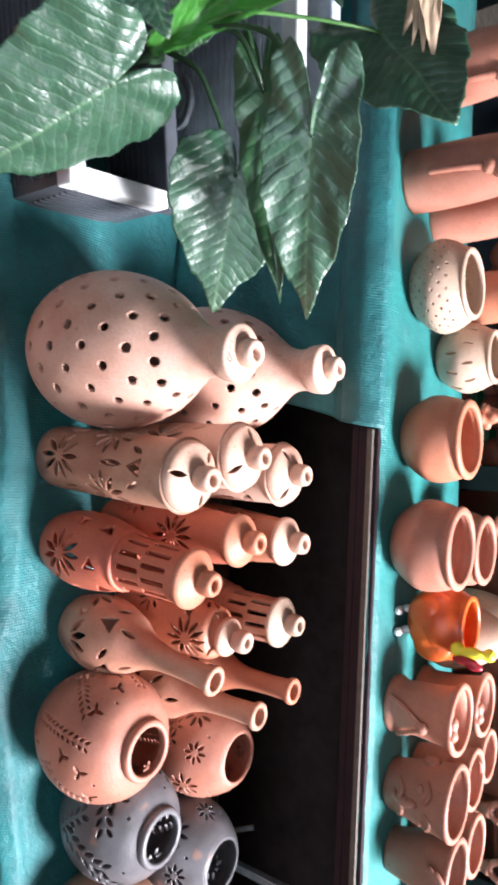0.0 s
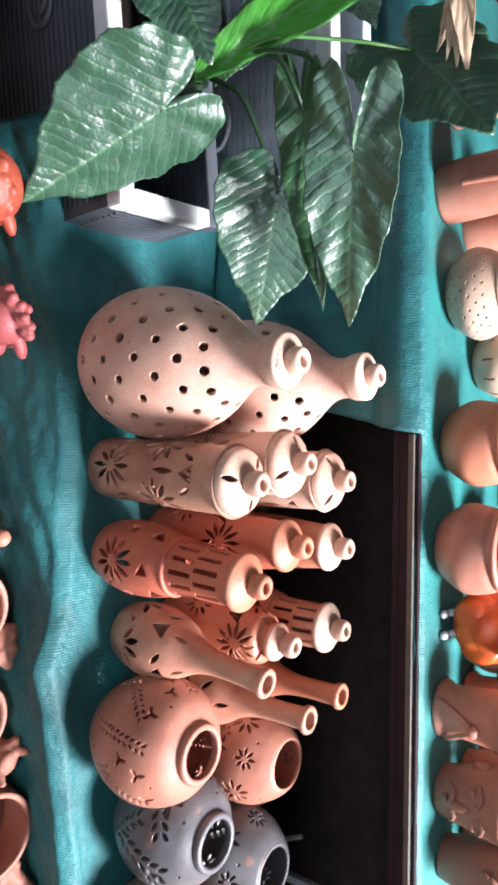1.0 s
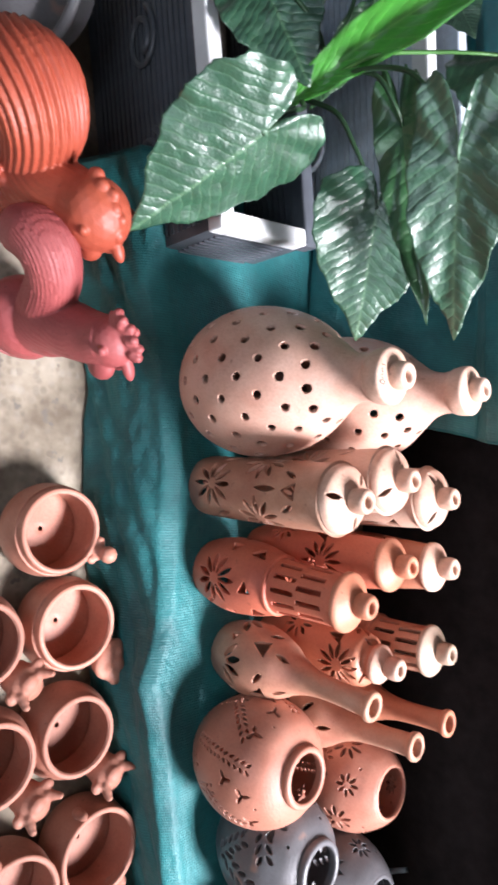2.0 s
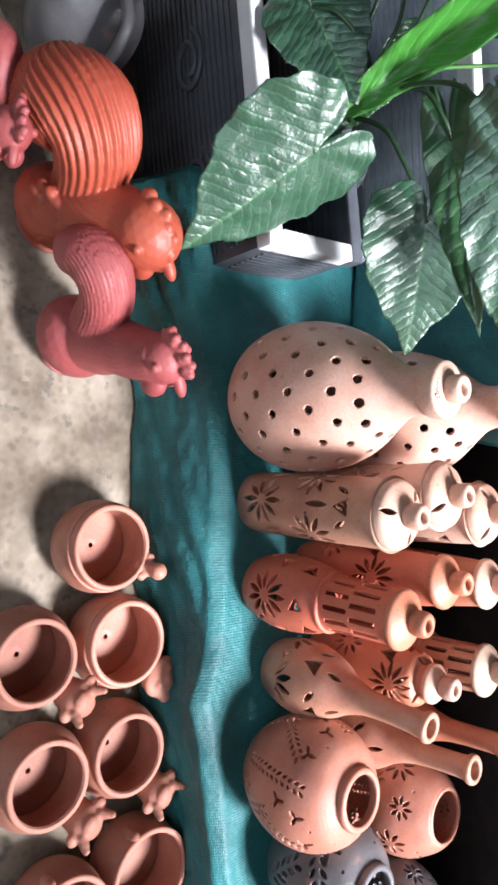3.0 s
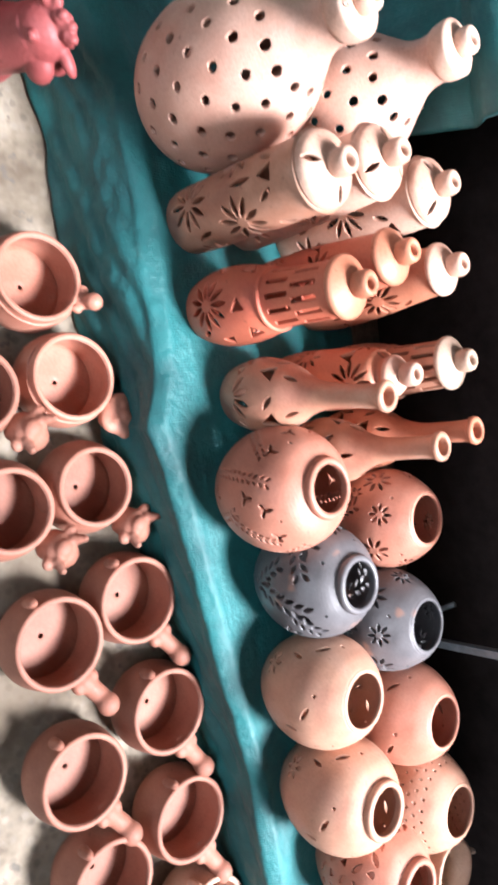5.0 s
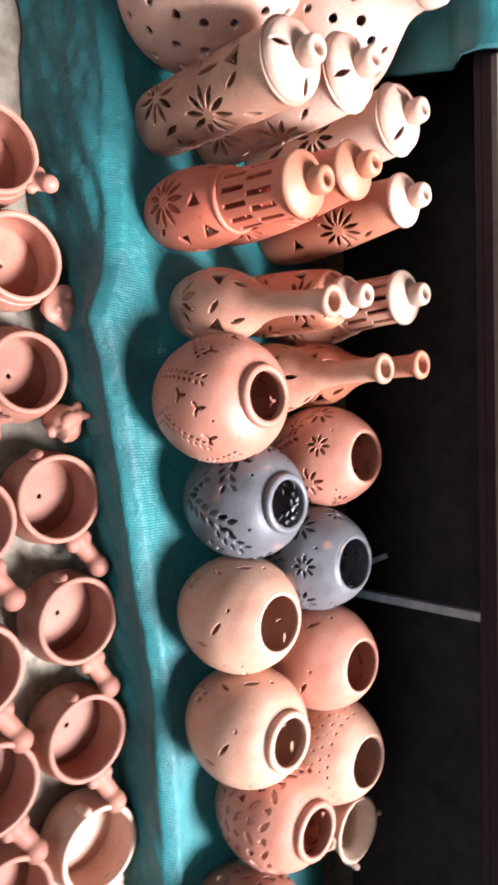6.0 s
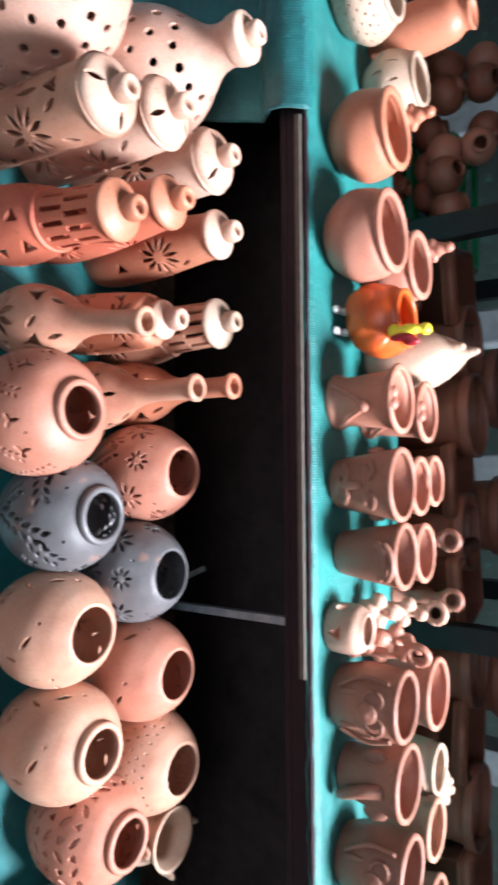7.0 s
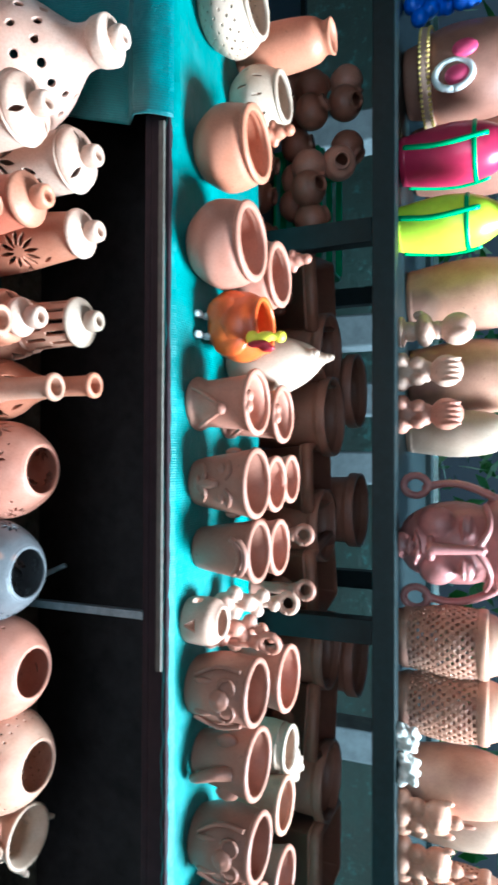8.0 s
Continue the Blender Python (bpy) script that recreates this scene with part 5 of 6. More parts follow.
def cup(place, turn, label, mat, style, r=0.052, h=0.112, group="cups on the table"):
    t = thing("clay_cup", place, label, "cup", group, turn)
    if style == "tied":
        pts = [(0.001, 0), (r * 0.82, 0), (r * 0.9, 0.01), (r * 0.8, 0.02), (r * 0.82, h * 0.4), (r * 0.92, h * 0.85), (r * 1.04, h * 0.95), (r * 1.06, h)]
    elif style == "barrel":
        pts = [(0.001, 0), (r * 0.7, 0), (r * 0.85, 0.01), (r * 1.0, h * 0.4), (r * 0.98, h * 0.7), (r * 0.92, h)]
    else:
        pts = [(0.001, 0), (r * 0.62, 0), (r * 0.72, 0.008), (r * 0.82, h * 0.35), (r * 0.95, h * 0.75), (r * 1.02, h * 0.95), (r * 1.02, h)]
    turned("body", pts, mat, t, "", 64, 44, (), 0.006)
    ring("rim", mat, t, h - 0.006, pts[-1][0], 0.007, 0.009)
    if style == "tied":
        pts = arc([(-0.05 * 0.5, -r * 0.86, h * 0.12), (-0.012, -r * 0.93, h * 0.35), (0.012, -r * 0.93, h * 0.6), (0.03, -r * 0.7, h * 0.35), (0.042, -r * 0.42, h * 0.15)], 8)
        vs, fs = sweep(pts, [0.004] * len(pts), 8)
        mesh_part("cord", vs, fs, mat, t, "raised clay cord")
        blob("knot", [(0.012, -r * 0.93, h * 0.6, 0.012, 0.009, 0.01)], mat, t)
        blob("figure", [(r * 0.2, -r * 0.88, h * 1.0, 0.012, 0.01, 0.012), (-r * 0.15, -r * 0.85, h * 1.02, 0.011, 0.01, 0.009)], mat, t)
    elif style == "relief":
        blob("relief", [(0, -r * 0.86, h * 0.42, 0.009, 0.009, 0.02), (0.022, -r * 0.78, h * 0.6, 0.013, 0.006, 0.007), (-0.022, -r * 0.78, h * 0.6, 0.013, 0.006, 0.007), (0, -r * 0.78, h * 0.2, 0.016, 0.008, 0.006), (0.012, -r * 0.75, h * 0.26, 0.012, 0.006, 0.006)], mat, t)
        for sx in (-1, 1):
            pts = arc([(sx * 0.004, -r * 0.84, h * 0.3), (sx * 0.018, -r * 0.84, h * 0.34), (sx * 0.032, -r * 0.62, h * 0.24)], 6)
            vs, fs = sweep(pts, [0.006 - 0.004 * i / len(pts) for i in range(len(pts))], 8)
            mesh_part("moustache", vs, fs, mat, t)
            pts = arc([(sx * 0.008, -r * 0.9, h * 0.68), (sx * 0.022, -r * 0.88, h * 0.76), (sx * 0.038, -r * 0.68, h * 0.68)], 6)
            vs, fs = sweep(pts, [0.0042] * len(pts), 8)
            mesh_part("brow", vs, fs, mat, t)
        for sx in (-1, 1):
            blob("ear", [(sx * r * 0.92, 0, h * 0.62, 0.008, 0.012, 0.016)], mat, t)
    elif style == "trunked":
        pts = arc([(0.0, -r * 0.85, h * 0.75), (0.002, -r * 1.05, h * 0.5), (0.012, -r * 1.05, h * 0.25), (0.02, -r * 0.9, h * 0.1)], 8)
        vs, fs = sweep(pts, [0.013 - 0.006 * i / len(pts) for i in range(len(pts))], 12)
        mesh_part("trunk", vs, fs, mat, t, "applied clay trunk")
        for sx in (-1, 1):
            blob("ear", [(sx * r * 0.75, -r * 0.55, h * 0.6, 0.014, 0.008, 0.022)], mat, t)
    elif style == "barrel":
        blob("relief", [(0, -r * 0.98, h * 0.62, 0.019, 0.006, 0.019), (0, -r * 1.02, h * 0.62, 0.008, 0.006, 0.008), (0.026, -r * 0.86, h * 0.35, 0.007, 0.006, 0.02), (-0.026, -r * 0.86, h * 0.35, 0.007, 0.006, 0.02)], mat, t)
        for sx in (-1, 1):
            pts = [(sx * 0.02 + 0.014 * math.cos(a), -r * 0.93, h * 0.72 + 0.014 * math.sin(a)) for a in np.linspace(0, 6.2832, 18)]
            vs, fs = sweep(pts, [0.0032] * 18, 7)
            mesh_part("medallion_ring", vs, fs, mat, t)
            pts = arc([(sx * 0.044, -r * 0.68, h * 0.9), (sx * 0.05, -r * 0.72, h * 0.55), (sx * 0.034, -r * 0.84, h * 0.2)], 8)
            vs, fs = sweep(pts, [0.004] * len(pts), 8)
            mesh_part("raised_band", vs, fs, mat, t)
    elif style == "looped":
        for k in (0, 1):
            pts = [(0.03 * math.cos(a) + 0.004, -r * 0.9 - 0.01 * math.sin(a * 0.5) - 0.006 * k, h * (0.72 + 0.12 * k) + 0.018 * math.sin(a)) for a in np.linspace(0.2, 3.0, 16)]
            vs, fs = sweep(pts, [0.005] * 16, 8)
            mesh_part("loop", vs, fs, mat, t, "applied clay loop")
    return t


for x, y, turn, label, mat, style, r, h in (
    (0.462, 1.178, 0, "buff clay cup tied with a raised cord", CLAY, "tied", 0.052, 0.115),
    (0.475, 1.31, 0, "buff clay cup with a small figure on its rim", CLAY, "tied", 0.05, 0.115),
    (0.6, 1.185, 0, "brown-pink clay cup with raised relief", CLAY_BROWN, "relief", 0.058, 0.112),
    (0.606, 1.3, 0, "clay cup with raised relief behind another", CLAY, "relief", 0.05, 0.105),
    (0.6, 1.4, 0, "small clay cup in the back row", CLAY, "looped", 0.046, 0.1),
    (0.717, 1.195, 0, "brown-pink clay cup with applied loops", CLAY_BROWN, "looped", 0.052, 0.112),
    (0.725, 1.31, 0, "clay cup with a curled figure inside", CLAY, "relief", 0.05, 0.108),
    (0.953, 1.18, 0, "brown barrel-shaped clay mug with raised medallion", CLAY_BROWN, "barrel", 0.06, 0.115),
    (0.975, 1.33, 0, "wide-rimmed pink clay pot", CLAY, "flared", 0.06, 0.12),
    (1.082, 1.2, 0, "brown clay cup with applied trunk", CLAY_BROWN, "trunked", 0.058, 0.11),
    (1.22, 1.195, 0, "brown clay mug with pale rim", CLAY_BROWN, "barrel", 0.06, 0.115),
    (1.22, 1.34, 0, "buff clay cup behind the brown mug", CLAY_SMOKED, "flared", 0.05, 0.11),
    (1.35, 1.2, 0, "brown clay cup at the end of the row", CLAY_BROWN, "relief", 0.056, 0.11),
    (1.36, 1.34, 0, "clay cup in the back row", CLAY_BROWN, "flared", 0.055, 0.11),
):
    cup((x, y, TABLE), turn, label, mat, style, r, h)


def stacked_figure(place, label, mat, k=1.0):
    balls = []
    for i, (x, y, z, a) in enumerate(((0, 0, 0.02, 0.02), (0.018, 0.01, 0.035, 0.017), (-0.018, 0.005, 0.04, 0.015), (0.0, 0.02, 0.06, 0.017), (0.016, 0.03, 0.075, 0.013), (-0.012, 0.032, 0.085, 0.014), (0.006, 0.04, 0.105, 0.012))):
        balls.append((x * k, y * k, z * k, a * k, a * k * 0.9, a * k))
    ob = blob("clay_ornament", balls, mat, None, "", 0.003, 2)
    ob.matrix_basis = pose(*place)
    return tagged(ob, label, "ornament", "small clay ornaments")


def ring_ornament(place, label, mat, turn=0):
    t = thing("ring_ornament", place, label, "ornament", "small clay ornaments", turn)
    turned("stem", [(0.001, 0), (0.022, 0), (0.018, 0.012), (0.011, 0.03), (0.013, 0.06), (0.011, 0.085), (0.015, 0.095), (0.013, 0.1)], mat, t, "", 32, 24, (), 0)
    pts = [(0.017 * math.cos(a), 0, 0.117 + 0.017 * math.sin(a)) for a in np.linspace(0, 6.2832, 28)]
    vs, fs = sweep(pts, [0.0065] * 28, 10)
    mesh_part("ring", vs, fs, mat, t, "open clay ring")
    return t


def house_lantern(place):
    t = thing("tealight_house", place, "small tan clay tealight holder with openings", "lantern", "small clay ornaments")
    cuts = [(0.0, 0.06, 0, 0, shape_tri(0.014, 0.0)), (1.5, 0.06, 0, 0, shape_round(0.011)), (-1.2, 0.06, 0, 0, shape_round(0.009))]
    turned("body", [(0.001, 0), (0.034, 0), (0.04, 0.01), (0.04, 0.045), (0.03, 0.06), (0.026, 0.065)], CLAY_BUFF, t, "", 90, 60, cuts, 0.005)


house_lantern((0.835, 1.155, TABLE))
stacked_figure((0.86, 1.2, TABLE), "small clay ornament of clustered round forms", CLAY, 0.95)
stacked_figure((0.825, 1.25, TABLE), "small buff clay ornament of clustered forms", CLAY_BUFF, 1.0)
stacked_figure((0.89, 1.27, TABLE), "small pink clay ornament beside a ring", CLAY, 0.9)
ring_ornament((0.835, 1.335, TABLE), "small buff clay ornament with an open ring", CLAY_BUFF, 0)
ring_ornament((0.885, 1.235, TABLE), "small pink clay ornament with a ring", CLAY, 20)
ring_ornament((0.715, 1.43, TABLE), "tall brown clay ornament with a ring", CLAY_BROWN, 0)
ring_ornament((0.83, 1.44, TABLE), "dark brown clay ornament with a ring", CLAY_BROWN, 0)
bowl_planter((1.14, 1.4, TABLE), 40, "cream clay bowl at the back of the table", CLAY_CREAM, "face", 0.05, 0.1, "pots on the table")


# ---- rear rack: lower level ----
def box_pot(place, turn, label, mat, k=1.0, square=True):
    t = thing("relief_pot", place, label, "pot", "pots on the lower rack", turn)
    r, h = 0.075 * k, 0.19 * k
    if square:
        bm = bmesh.new()
        for z, a in ((0, 0.75), (h * 0.85, 1.0), (h * 0.86, 1.08), (h, 1.08), (h, 0.92), (h * 0.2, 0.7)):
            ringv = [bm.verts.new((sx * r * a, sy * r * a, z)) for sx, sy in ((-1, -1), (1, -1), (1, 1), (-1, 1))]
            if z == 0 and a == 0.75:
                bm.faces.new(ringv[::-1])
            else:
                for i in range(4):
                    bm.faces.new((prev[i], prev[(i + 1) % 4], ringv[(i + 1) % 4], ringv[i]))
            prev = ringv
        bm.faces.new(prev)
        bmesh.ops.bevel(bm, geom=[e for e in bm.edges], offset=0.004 * k, segments=2, affect="EDGES")
        part("body", bm, mat, t, "", True)
    else:
        turned("body", [(0.001, 0), (r * 0.7, 0), (r * 0.82, 0.01), (r * 0.95, h * 0.5), (r * 1.0, h * 0.86), (r * 1.1, h * 0.88), (r * 1.1, h)], mat, t, "", 56, 36)
    blob("relief", [(0, -r * 0.95, h * 0.55, 0.02 * k, 0.012 * k, 0.03 * k), (0.03 * k, -r * 0.92, h * 0.5, 0.012 * k, 0.01 * k, 0.02 * k)], mat, t, "", 0.004)
    return t


LOW = 0.4595
for x, y, turn, square, mat, k in (
    (0.17, 1.66, 10, True, CLAY_DARK, 1.05), (0.30, 1.68, -8, False, CLAY_DARK, 1.1), (0.46, 1.67, 0, False, CLAY_DARK, 1.15), (0.60, 1.66, 5, True, CLAY_DARK, 1.0),
    (0.72, 1.67, 0, False, CLAY_DARK, 1.05), (0.84, 1.67, 12, True, CLAY_DARK, 1.05), (1.02, 1.68, 0, False, CLAY_DARK, 1.1), (1.18, 1.68, -10, True, CLAY_DARK, 1.05), (1.33, 1.68, 0, False, CLAY_DARK, 1.1), (1.5, 1.68, 0, True, CLAY_DARK, 1.1),
    (0.38, 1.88, 0, False, CLAY_DARK, 1.2), (0.7, 1.9, 0, False, CLAY_DARK, 1.2), (1.1, 1.9, 0, False, CLAY_DARK, 1.2)):
    box_pot((x, y, LOW), turn, "brown square clay pot with raised relief" if square else "brown round clay pot with raised relief", mat, k, square)


def small_round_pot(place, turn, tip, mat, label):
    t = thing("small_round_pot", place, label, "pot", "heap of small pots", turn, tip)
    turned("body", [(0.001, 0), (0.02, 0), (0.036, 0.015), (0.042, 0.038), (0.034, 0.06), (0.02, 0.07), (0.021, 0.078)], mat, t, "", 36, 26)
    return t


rng = random.Random(4)
for i in range(22):
    row = i // 6
    small_round_pot((-0.42 + (i % 6) * 0.083 + 0.03 * rng.random(), 1.62 + 0.03 * rng.random() + 0.085 * (row % 2), LOW + 0.003 + 0.068 * row), rng.random() * 360, (rng.uniform(20, 85) if row > 1 else 8, 0), CLAY_DARK if i % 3 else CLAY, "small round brown clay pot in a heap")


def crate(place):
    t = thing("plastic_crate", place, "green plastic crate with slatted sides", "crate")
    for sx in (-0.15, 0.15):
        for sy in (-0.1, 0.1):
            part("corner_post", box_bm(sx - 0.008, sx + 0.008, sy - 0.008, sy + 0.008, 0, 0.13, 0.001), PAINT_GREEN, t)
    part("base", box_bm(-0.158, 0.158, -0.108, 0.108, 0.0, 0.008, 0.001), PAINT_GREEN, t)
    for z in (0.02, 0.055, 0.09, 0.12):
        for y in (-0.104, 0.104):
            part("slat", box_bm(-0.142, 0.142, y - 0.003, y + 0.003, z, z + 0.018, 0.001), PAINT_GREEN, t)
        for x in (-0.154, 0.154):
            part("slat", box_bm(x - 0.003, x + 0.003, -0.092, 0.092, z, z + 0.018, 0.001), PAINT_GREEN, t)


crate((-0.12, 1.93, LOW + 0.002))


# ---- rear rack: upper level ----
def tall_vase(place, label, mat, r=0.075, h=0.3, style="plain", trim=None, tip=(0, 0)):
    t = thing("tall_vase", place, label, "vase", "vases on the upper rack", 0, tip)
    pts = [(0.001, 0), (r * 0.72, 0), (r * 0.8, 0.008), (r * 0.97, h * 0.3), (r, h * 0.5), (r * 0.85, h * 0.72), (r * 0.5, h * 0.88), (r * 0.42, h * 0.94), (r * 0.6, h)]
    cuts, carves = [], []
    if style == "basket":
        for i in range(16):
            for j in range(26):
                (cuts if (i * 7 + j * 3) % 5 else carves).append(((j + 0.5 * (i % 2)) * 0.24166, 0.092 + i * 0.0098, 0, 0, shape_leaf(0.0052, 0.0042)))
        for z in (0.012, h * 0.62):
            ring("band", mat, t, z, r * (0.84 if z < 0.05 else 0.95), 0.008, 0.02, "smooth clay band")
    turned("body", pts, mat, t, "", 180 if style == "basket" else 64, 130 if style == "basket" else 44, cuts, 0.005, carves)
    ring("lip", mat, t, h - 0.004, r * 0.6, 0.006, 0.008)
    ring("foot_ring", mat, t, 0.006, r * 0.79, 0.006, 0.01)
    if trim is not None:
        ring("vine", trim, t, h * 0.6, r * 0.972, 0.004, 0.009, "painted raised vine")
        for q in (-0.2, 1.9, 4.0):
            pts = []
            for u in np.linspace(0.02, 0.8, 18):
                rr, zz, ss = resample([(r * 0.8, 0.008), (r * 0.97, h * 0.3), (r, h * 0.5), (r * 0.85, h * 0.72), (r * 0.5, h * 0.88)], 60)
                k = int(u * 59)
                a = q + 0.22 * math.sin(u * 4)
                pts.append((rr[k] * 1.015 * math.sin(a), -rr[k] * 1.015 * math.cos(a), zz[k]))
            vs, fs = sweep(pts, [0.006] * 18, 8)
            mesh_part("vine", vs, fs, trim, t, "painted raised vine")
    return t


def cluster(place, label, mat, n=9, spread=0.03, h=0.11, seed=0, size=1.0):
    g = random.Random(seed)
    balls = []
    n = n * 2
    for i in range(n):
        u = i / (n - 1)
        balls.append((g.uniform(-spread, spread) * (1 - 0.4 * u), g.uniform(-0.02, 0.015), 0.018 + u * h, size * (0.022 - 0.006 * u), size * (0.02 - 0.005 * u), size * (0.021 - 0.005 * u)))
    ob = blob("clay_ornament", balls, mat, None, "", 0.0032, 2)
    ob.matrix_basis = pose(*place)
    return tagged(ob, label, "ornament", "ornaments on the upper rack")


tall_vase((-0.12, 1.66, SHELF), "crimson painted vase with green vine trim", PAINT_MAGENTA, 0.066, 0.26, "plain", PAINT_GREEN)
tall_vase((0.055, 1.6, SHELF), "lime yellow painted vase with green vine trim", PAINT_YELLOW, 0.06, 0.24, "plain", PAINT_GREEN)
tall_vase((0.17, 1.78, SHELF), "tall plain tan clay vase", CLAY_SMOKED, 0.085, 0.34)
tall_vase((-0.2, 1.86, SHELF), "tall plain brown clay vase", CLAY_BROWN, 0.1, 0.36)
tall_vase((0.36, 1.82, SHELF), "tall plain tan clay vase behind ornaments", CLAY_SMOKED, 0.09, 0.34)
tall_vase((0.5, 1.75, SHELF), "pale clay vase behind ornaments", CLAY_CREAM, 0.055, 0.26)
tall_vase((0.945, 1.6, SHELF), "tan clay vase pierced in a basket pattern", CLAY_SMOKED, 0.074, 0.27, "basket")
tall_vase((1.085, 1.61, SHELF), "tan clay vase with basket piercing", CLAY_SMOKED, 0.072, 0.27, "basket")
tall_vase((1.245, 1.62, SHELF), "plain smooth tan clay vase", CLAY_SMOKED, 0.072, 0.28)
tall_vase((1.37, 1.68, SHELF), "plain grey-pink clay vase", CLAY_CREAM, 0.05, 0.26)
tall_vase((1.5, 1.62, SHELF), "tan clay vase pierced like a basket", CLAY_SMOKED, 0.072, 0.27, "basket")


def lump_ornament(place, label, mat, kind):
    """Small modelled ornaments, kept as plain stacked forms."""
    if kind == "stacked":
        balls = [(-0.024, -0.008, 0.017, 0.018, 0.02, 0.017), (0.024, -0.008, 0.017, 0.018, 0.02, 0.017), (0, 0.004, 0.03, 0.03, 0.022, 0.026),
                 (-0.018, -0.016, 0.052, 0.013, 0.012, 0.016), (0.018, -0.016, 0.052, 0.013, 0.012, 0.016), (0, 0, 0.064, 0.024, 0.02, 0.02),
                 (0, 0, 0.108, 0.034, 0.03, 0.034)]
        balls += [(-0.022 + 0.011 * i, -0.02, 0.118, 0.0045, 0.012, 0.022) for i in range(5)]
    elif kind == "crested":
        balls = [(-0.026, 0, 0.02, 0.02, 0.02, 0.02), (0.004, -0.01, 0.02, 0.022, 0.02, 0.02), (0.032, 0, 0.02, 0.018, 0.018, 0.02),
                 (-0.016, -0.004, 0.052, 0.018, 0.017, 0.018), (0.018, -0.004, 0.052, 0.018, 0.017, 0.018), (0.034, -0.012, 0.06, 0.008, 0.008, 0.012),
                 (0, 0, 0.09, 0.034, 0.028, 0.03), (0, -0.026, 0.092, 0.011, 0.007, 0.011), (0.004, 0, 0.124, 0.014, 0.013, 0.018), (0.006, 0, 0.148, 0.0055, 0.0055, 0.018),
                 (-0.032, 0, 0.112, 0.007, 0.007, 0.013), (0.034, 0, 0.112, 0.007, 0.007, 0.013)]
    else:
        balls = [(0, 0, 0.012, 0.034, 0.03, 0.012), (0, 0, 0.032, 0.022, 0.02, 0.022), (0, -0.004, 0.062, 0.036, 0.03, 0.02), (0, -0.03, 0.066, 0.017, 0.008, 0.014),
                 (-0.034, 0, 0.05, 0.01, 0.01, 0.014), (0, 0, 0.088, 0.02, 0.018, 0.014), (0, 0, 0.128, 0.035, 0.03, 0.036), (0.012, -0.024, 0.13, 0.012, 0.01, 0.022)]
    ob = blob("clay_ornament", balls, mat, None, "", 0.0026, 1)
    ob.matrix_basis = pose(*place)
    return tagged(ob, label, "ornament", "ornaments on the upper rack")


lump_ornament((0.285, 1.58, SHELF), "pale clay ornament with a flared collar and bell top", CLAY_BUFF, "bell")
lump_ornament((0.375, 1.56, SHELF), "buff clay ornament of stacked rounded lumps", CLAY_BUFF, "stacked")
lump_ornament((0.465, 1.56, SHELF), "pinkish clay ornament of stacked rounded lumps", CLAY, "stacked")
cluster((1.13, 1.52, SHELF), "small white clay blossom ornament", CHALK, 16, 0.026, 0.035, 4, 0.5)
cluster((1.195, 1.52, SHELF), "small white clay flower lump", CHALK, 16, 0.026, 0.035, 5, 0.5)
lump_ornament((1.29, 1.54, SHELF), "buff clay ornament with a pointed crest", CLAY_SMOKED, "crested")
lump_ornament((1.385, 1.54, SHELF), "tan clay ornament with a pointed crest", CLAY_SMOKED, "crested")


def bust(place):
    """A large serene head, kept as a plain shape."""
    balls = [(0, 0.005, 0.12, 0.09, 0.098, 0.125), (0, -0.012, 0.055, 0.07, 0.08, 0.055), (0, -0.084, 0.018, 0.028, 0.02, 0.018), (0, 0.02, 0.05, 0.06, 0.06, 0.05),
             (0, -0.102, 0.038, 0.021, 0.011, 0.0075), (0, -0.118, 0.083, 0.014, 0.014, 0.012)]
    for sx in (-1, 1):
        balls += [(sx * 0.046, -0.066, 0.088, 0.036, 0.032, 0.04), (sx * 0.012, -0.106, 0.054, 0.018, 0.011, 0.0065, 0, sx * 12, 0), (sx * 0.03, -0.094, 0.047, 0.01, 0.008, 0.005),
                  (sx * 0.016, -0.107, 0.08, 0.011, 0.012, 0.009), (sx * 0.042, -0.08, 0.15, 0.027, 0.017, 0.015), (sx * 0.042, -0.092, 0.142, 0.026, 0.008, 0.003)]
        for i in range(14):
            u = i / 13
            balls.append((sx * (0.007 + 0.075 * u), -0.102 + 0.045 * u * u, 0.172 + 0.022 * math.sin(u * 2.6), 0.01, 0.009, 0.0055))
        for i in range(18):
            u = i / 17
            balls.append((sx * (0.098 + 0.03 * math.sin(u * 2.4)), 0.005 - 0.012 * u, 0.2 - 0.14 * u, 0.0085, 0.02 - 0.01 * u, 0.012))
        for i in range(20):
            a = 2 * math.pi * i / 20
            balls.append((sx * (0.122 + 0.022 * math.cos(a)), -0.01, 0.036 + 0.026 * math.sin(a), 0.0085, 0.009, 0.0085))
    for i in range(12):
        u = i / 11
        balls.append((0, -0.102 - 0.018 * u, 0.178 - 0.09 * u, 0.0085 + 0.004 * u, 0.012, 0.011))
    balls.append((0, 0.022, 0.225, 0.104, 0.108, 0.085))
    for i in range(9):
        tilt = 0.12 + i * 0.165
        n = int(30 * math.cos(tilt)) + 3
        for j in range(n):
            a = 2 * math.pi * (j + 0.5 * (i % 2)) / n
            balls.append((0.106 * math.cos(tilt) * math.sin(a), 0.022 - 0.11 * math.cos(tilt) * math.cos(a), 0.225 + 0.087 * math.sin(tilt), 0.0105, 0.0105, 0.0095))
    ob = blob("bust", balls, CLAY_BUST, None, "", 0.0026, 1)
    ob.matrix_basis = pose(*place)
    return tagged(ob, "large rose-brown clay head with long looped ears", "bust")


bust((0.74, 1.63, SHELF))


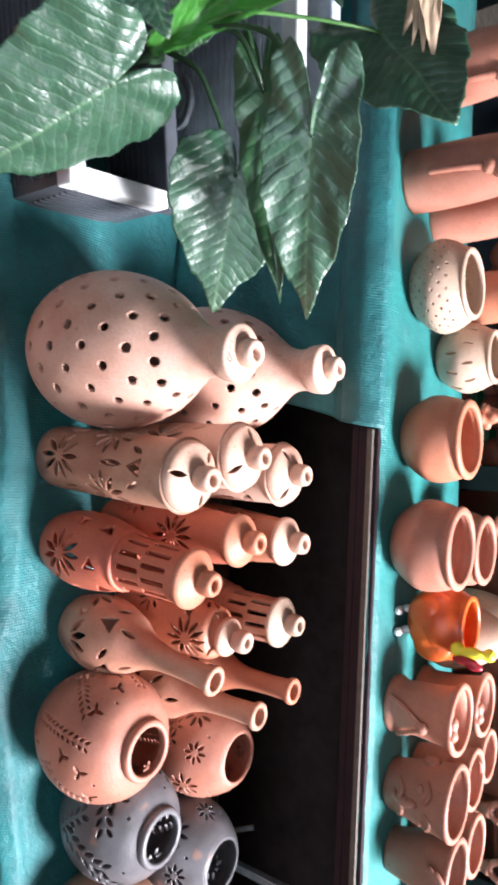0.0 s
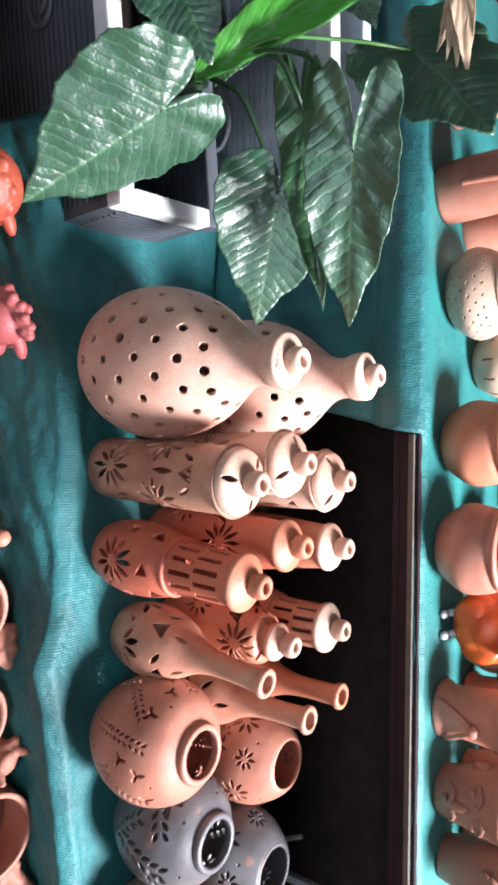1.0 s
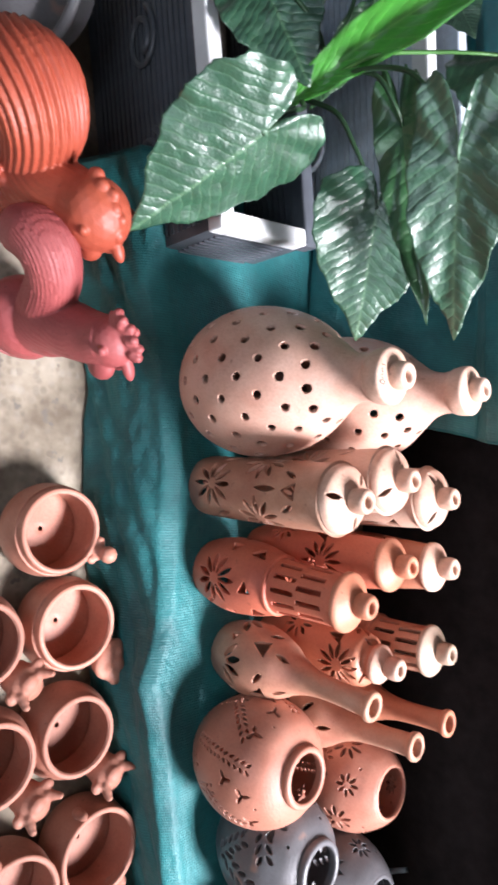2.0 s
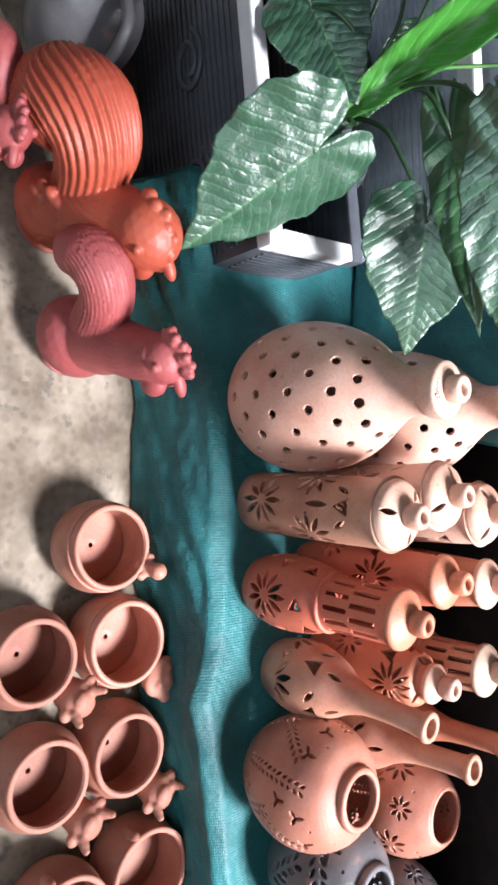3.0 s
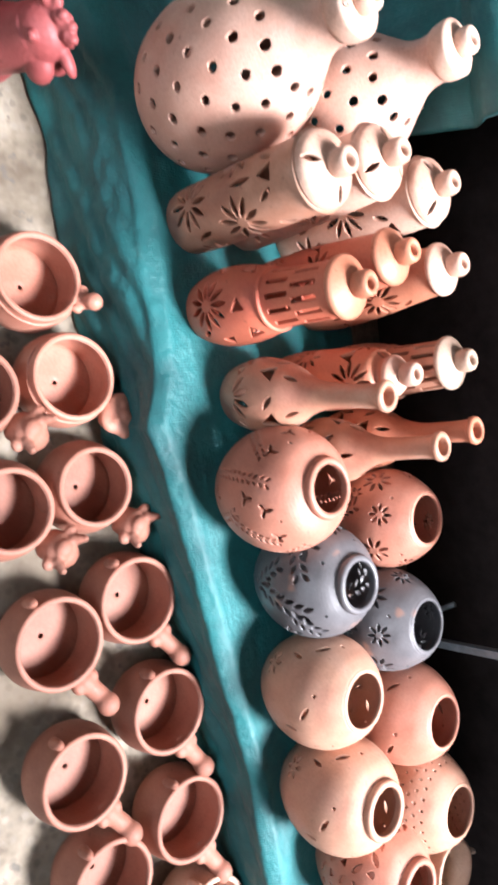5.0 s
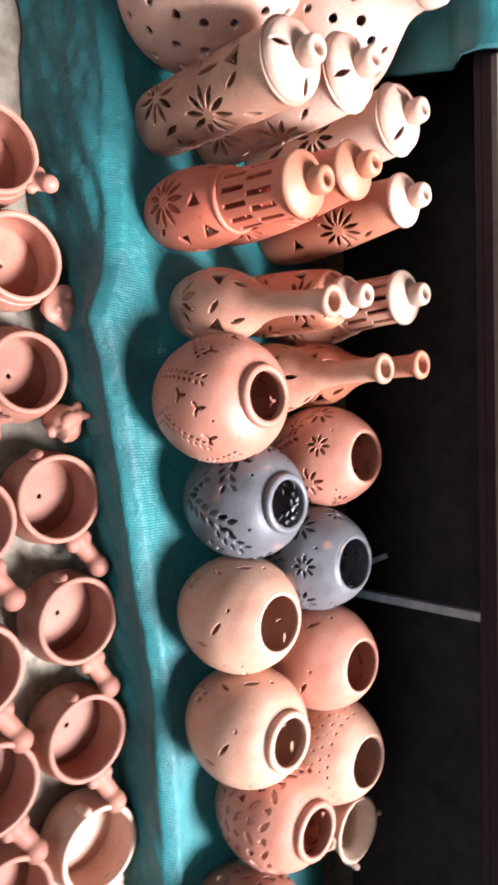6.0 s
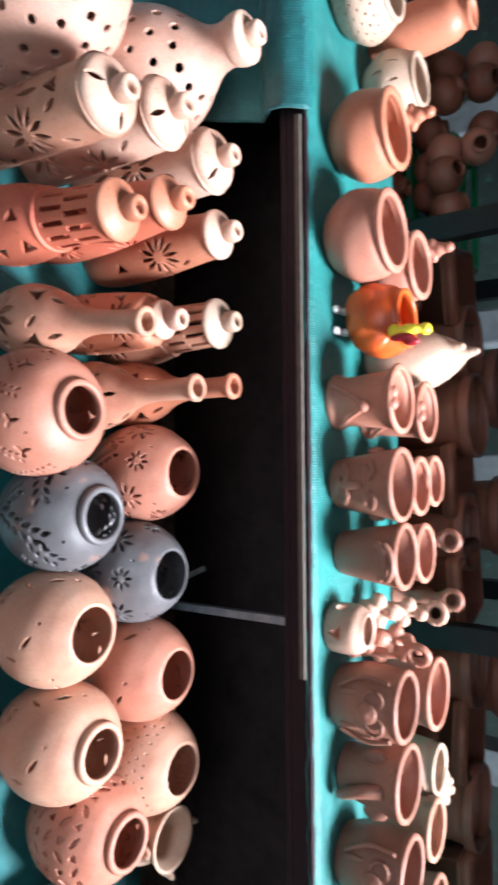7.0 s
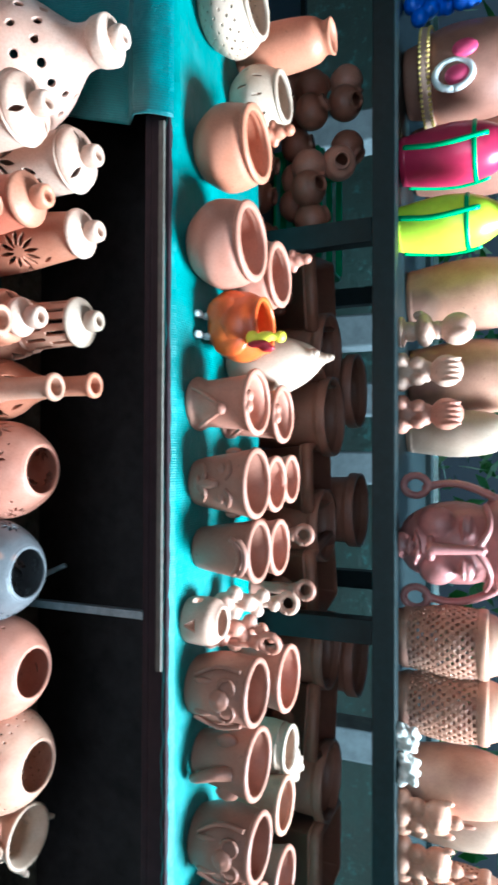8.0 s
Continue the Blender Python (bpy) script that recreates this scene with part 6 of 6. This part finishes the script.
def cloth_wrapped_jar(place):
    t = thing("decorated_jar", place, "brown jar with gold braid and pink ornaments", "jar", "vases on the upper rack")
    turned("body", [(0.001, 0), (0.07, 0), (0.078, 0.01), (0.084, 0.04), (0.085, 0.06), (0.1, 0.07), (0.108, 0.13), (0.1, 0.21), (0.07, 0.26)], CLAY_BROWN, t)
    turned("brim", [(0.08, 0.042), (0.108, 0.04), (0.113, 0.05), (0.108, 0.062), (0.08, 0.064)], CLAY_BUFF, t, "pale flared brim", 64, 20, (), 0.004)
    for z in (0.043, 0.061):
        for j in range(60):
            a = 2 * math.pi * j / 60
            if j == 0:
                bm = bmesh.new()
                bmesh.ops.create_icosphere(bm, subdivisions=1, radius=0.0048)
                first = part("bead", bm, GOLD, t, "gold bead", True)
                again = first
            else:
                again = first.copy()
                scene.collection.objects.link(again)
            again.location = (0.111 * math.sin(a), -0.111 * math.cos(a), z)
    blob("ornament", [(0.05, -0.095, 0.125, 0.024, 0.015, 0.03), (0.0, -0.108, 0.14, 0.02, 0.012, 0.028)], PAINT_PINK, t, "pink raised ornament")
    pts = [(0.05 + 0.032 * math.cos(a), -0.1, 0.115 + 0.04 * math.sin(a)) for a in np.linspace(0, 6.28, 24)]
    vs, fs = sweep(pts, [0.008] * 24, 8)
    mesh_part("loop", vs, fs, PAINT_WHITE, t, "pale raised loop")


cloth_wrapped_jar((-0.34, 1.74, SHELF))
cluster((-0.5, 1.7, SHELF), "bright blue painted ornament", PAINT_BLUE, 12, 0.05, 0.14, 9)


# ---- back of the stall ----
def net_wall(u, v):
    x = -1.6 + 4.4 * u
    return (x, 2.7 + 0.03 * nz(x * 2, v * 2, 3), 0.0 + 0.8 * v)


# the dimness at the back of the stall is coloured into this net
sheet("rear_net", net_wall, 60, 20, NET_DIMMED, "dark green shade net across the back of the stall", "net", "structure")


# stacked blocks stand in for gaps of daylight behind the rack
def block_row():
    g = random.Random(8)
    for i in (1, 4, 5, 6, 10):
        x = -0.9 + i * 0.23
        for k in range(2):
            ob = part("concrete_block", box_bm(x + 0.06, x + 0.17, 2.3, 2.42, 0.003 + k * 0.36, 0.003 + k * 0.36 + 0.34, 0.008), BLOCK, None)
            tagged(ob, "grey concrete block stacked behind the rack", "block", "blocks behind the rack")


block_row()


def hedge():
    g = random.Random(11)
    vs, fs = [], []
    for i in range(2600):
        c = Vector((g.uniform(-2.5, 4.6), g.uniform(4.6, 5.8), g.uniform(0.0, 2.3)))
        a, b = Vector((g.gauss(0, 1), g.gauss(0, 1), g.gauss(0, 1))).normalized(), Vector((g.gauss(0, 1), g.gauss(0, 1), g.gauss(0, 1)))
        b = a.cross(b).normalized()
        L = g.uniform(0.05, 0.13)
        k = len(vs)
        vs += [c - a * L, c + b * L * 0.4, c + a * L, c - b * L * 0.4]
        fs.append((k, k + 1, k + 2, k + 3))
    ob = mesh_part("hedge", vs, fs, LEAF_BRIGHT, None, "", False)
    tagged(ob, "sunlit green foliage outside behind the stall", "foliage", "", "stuff")


hedge()
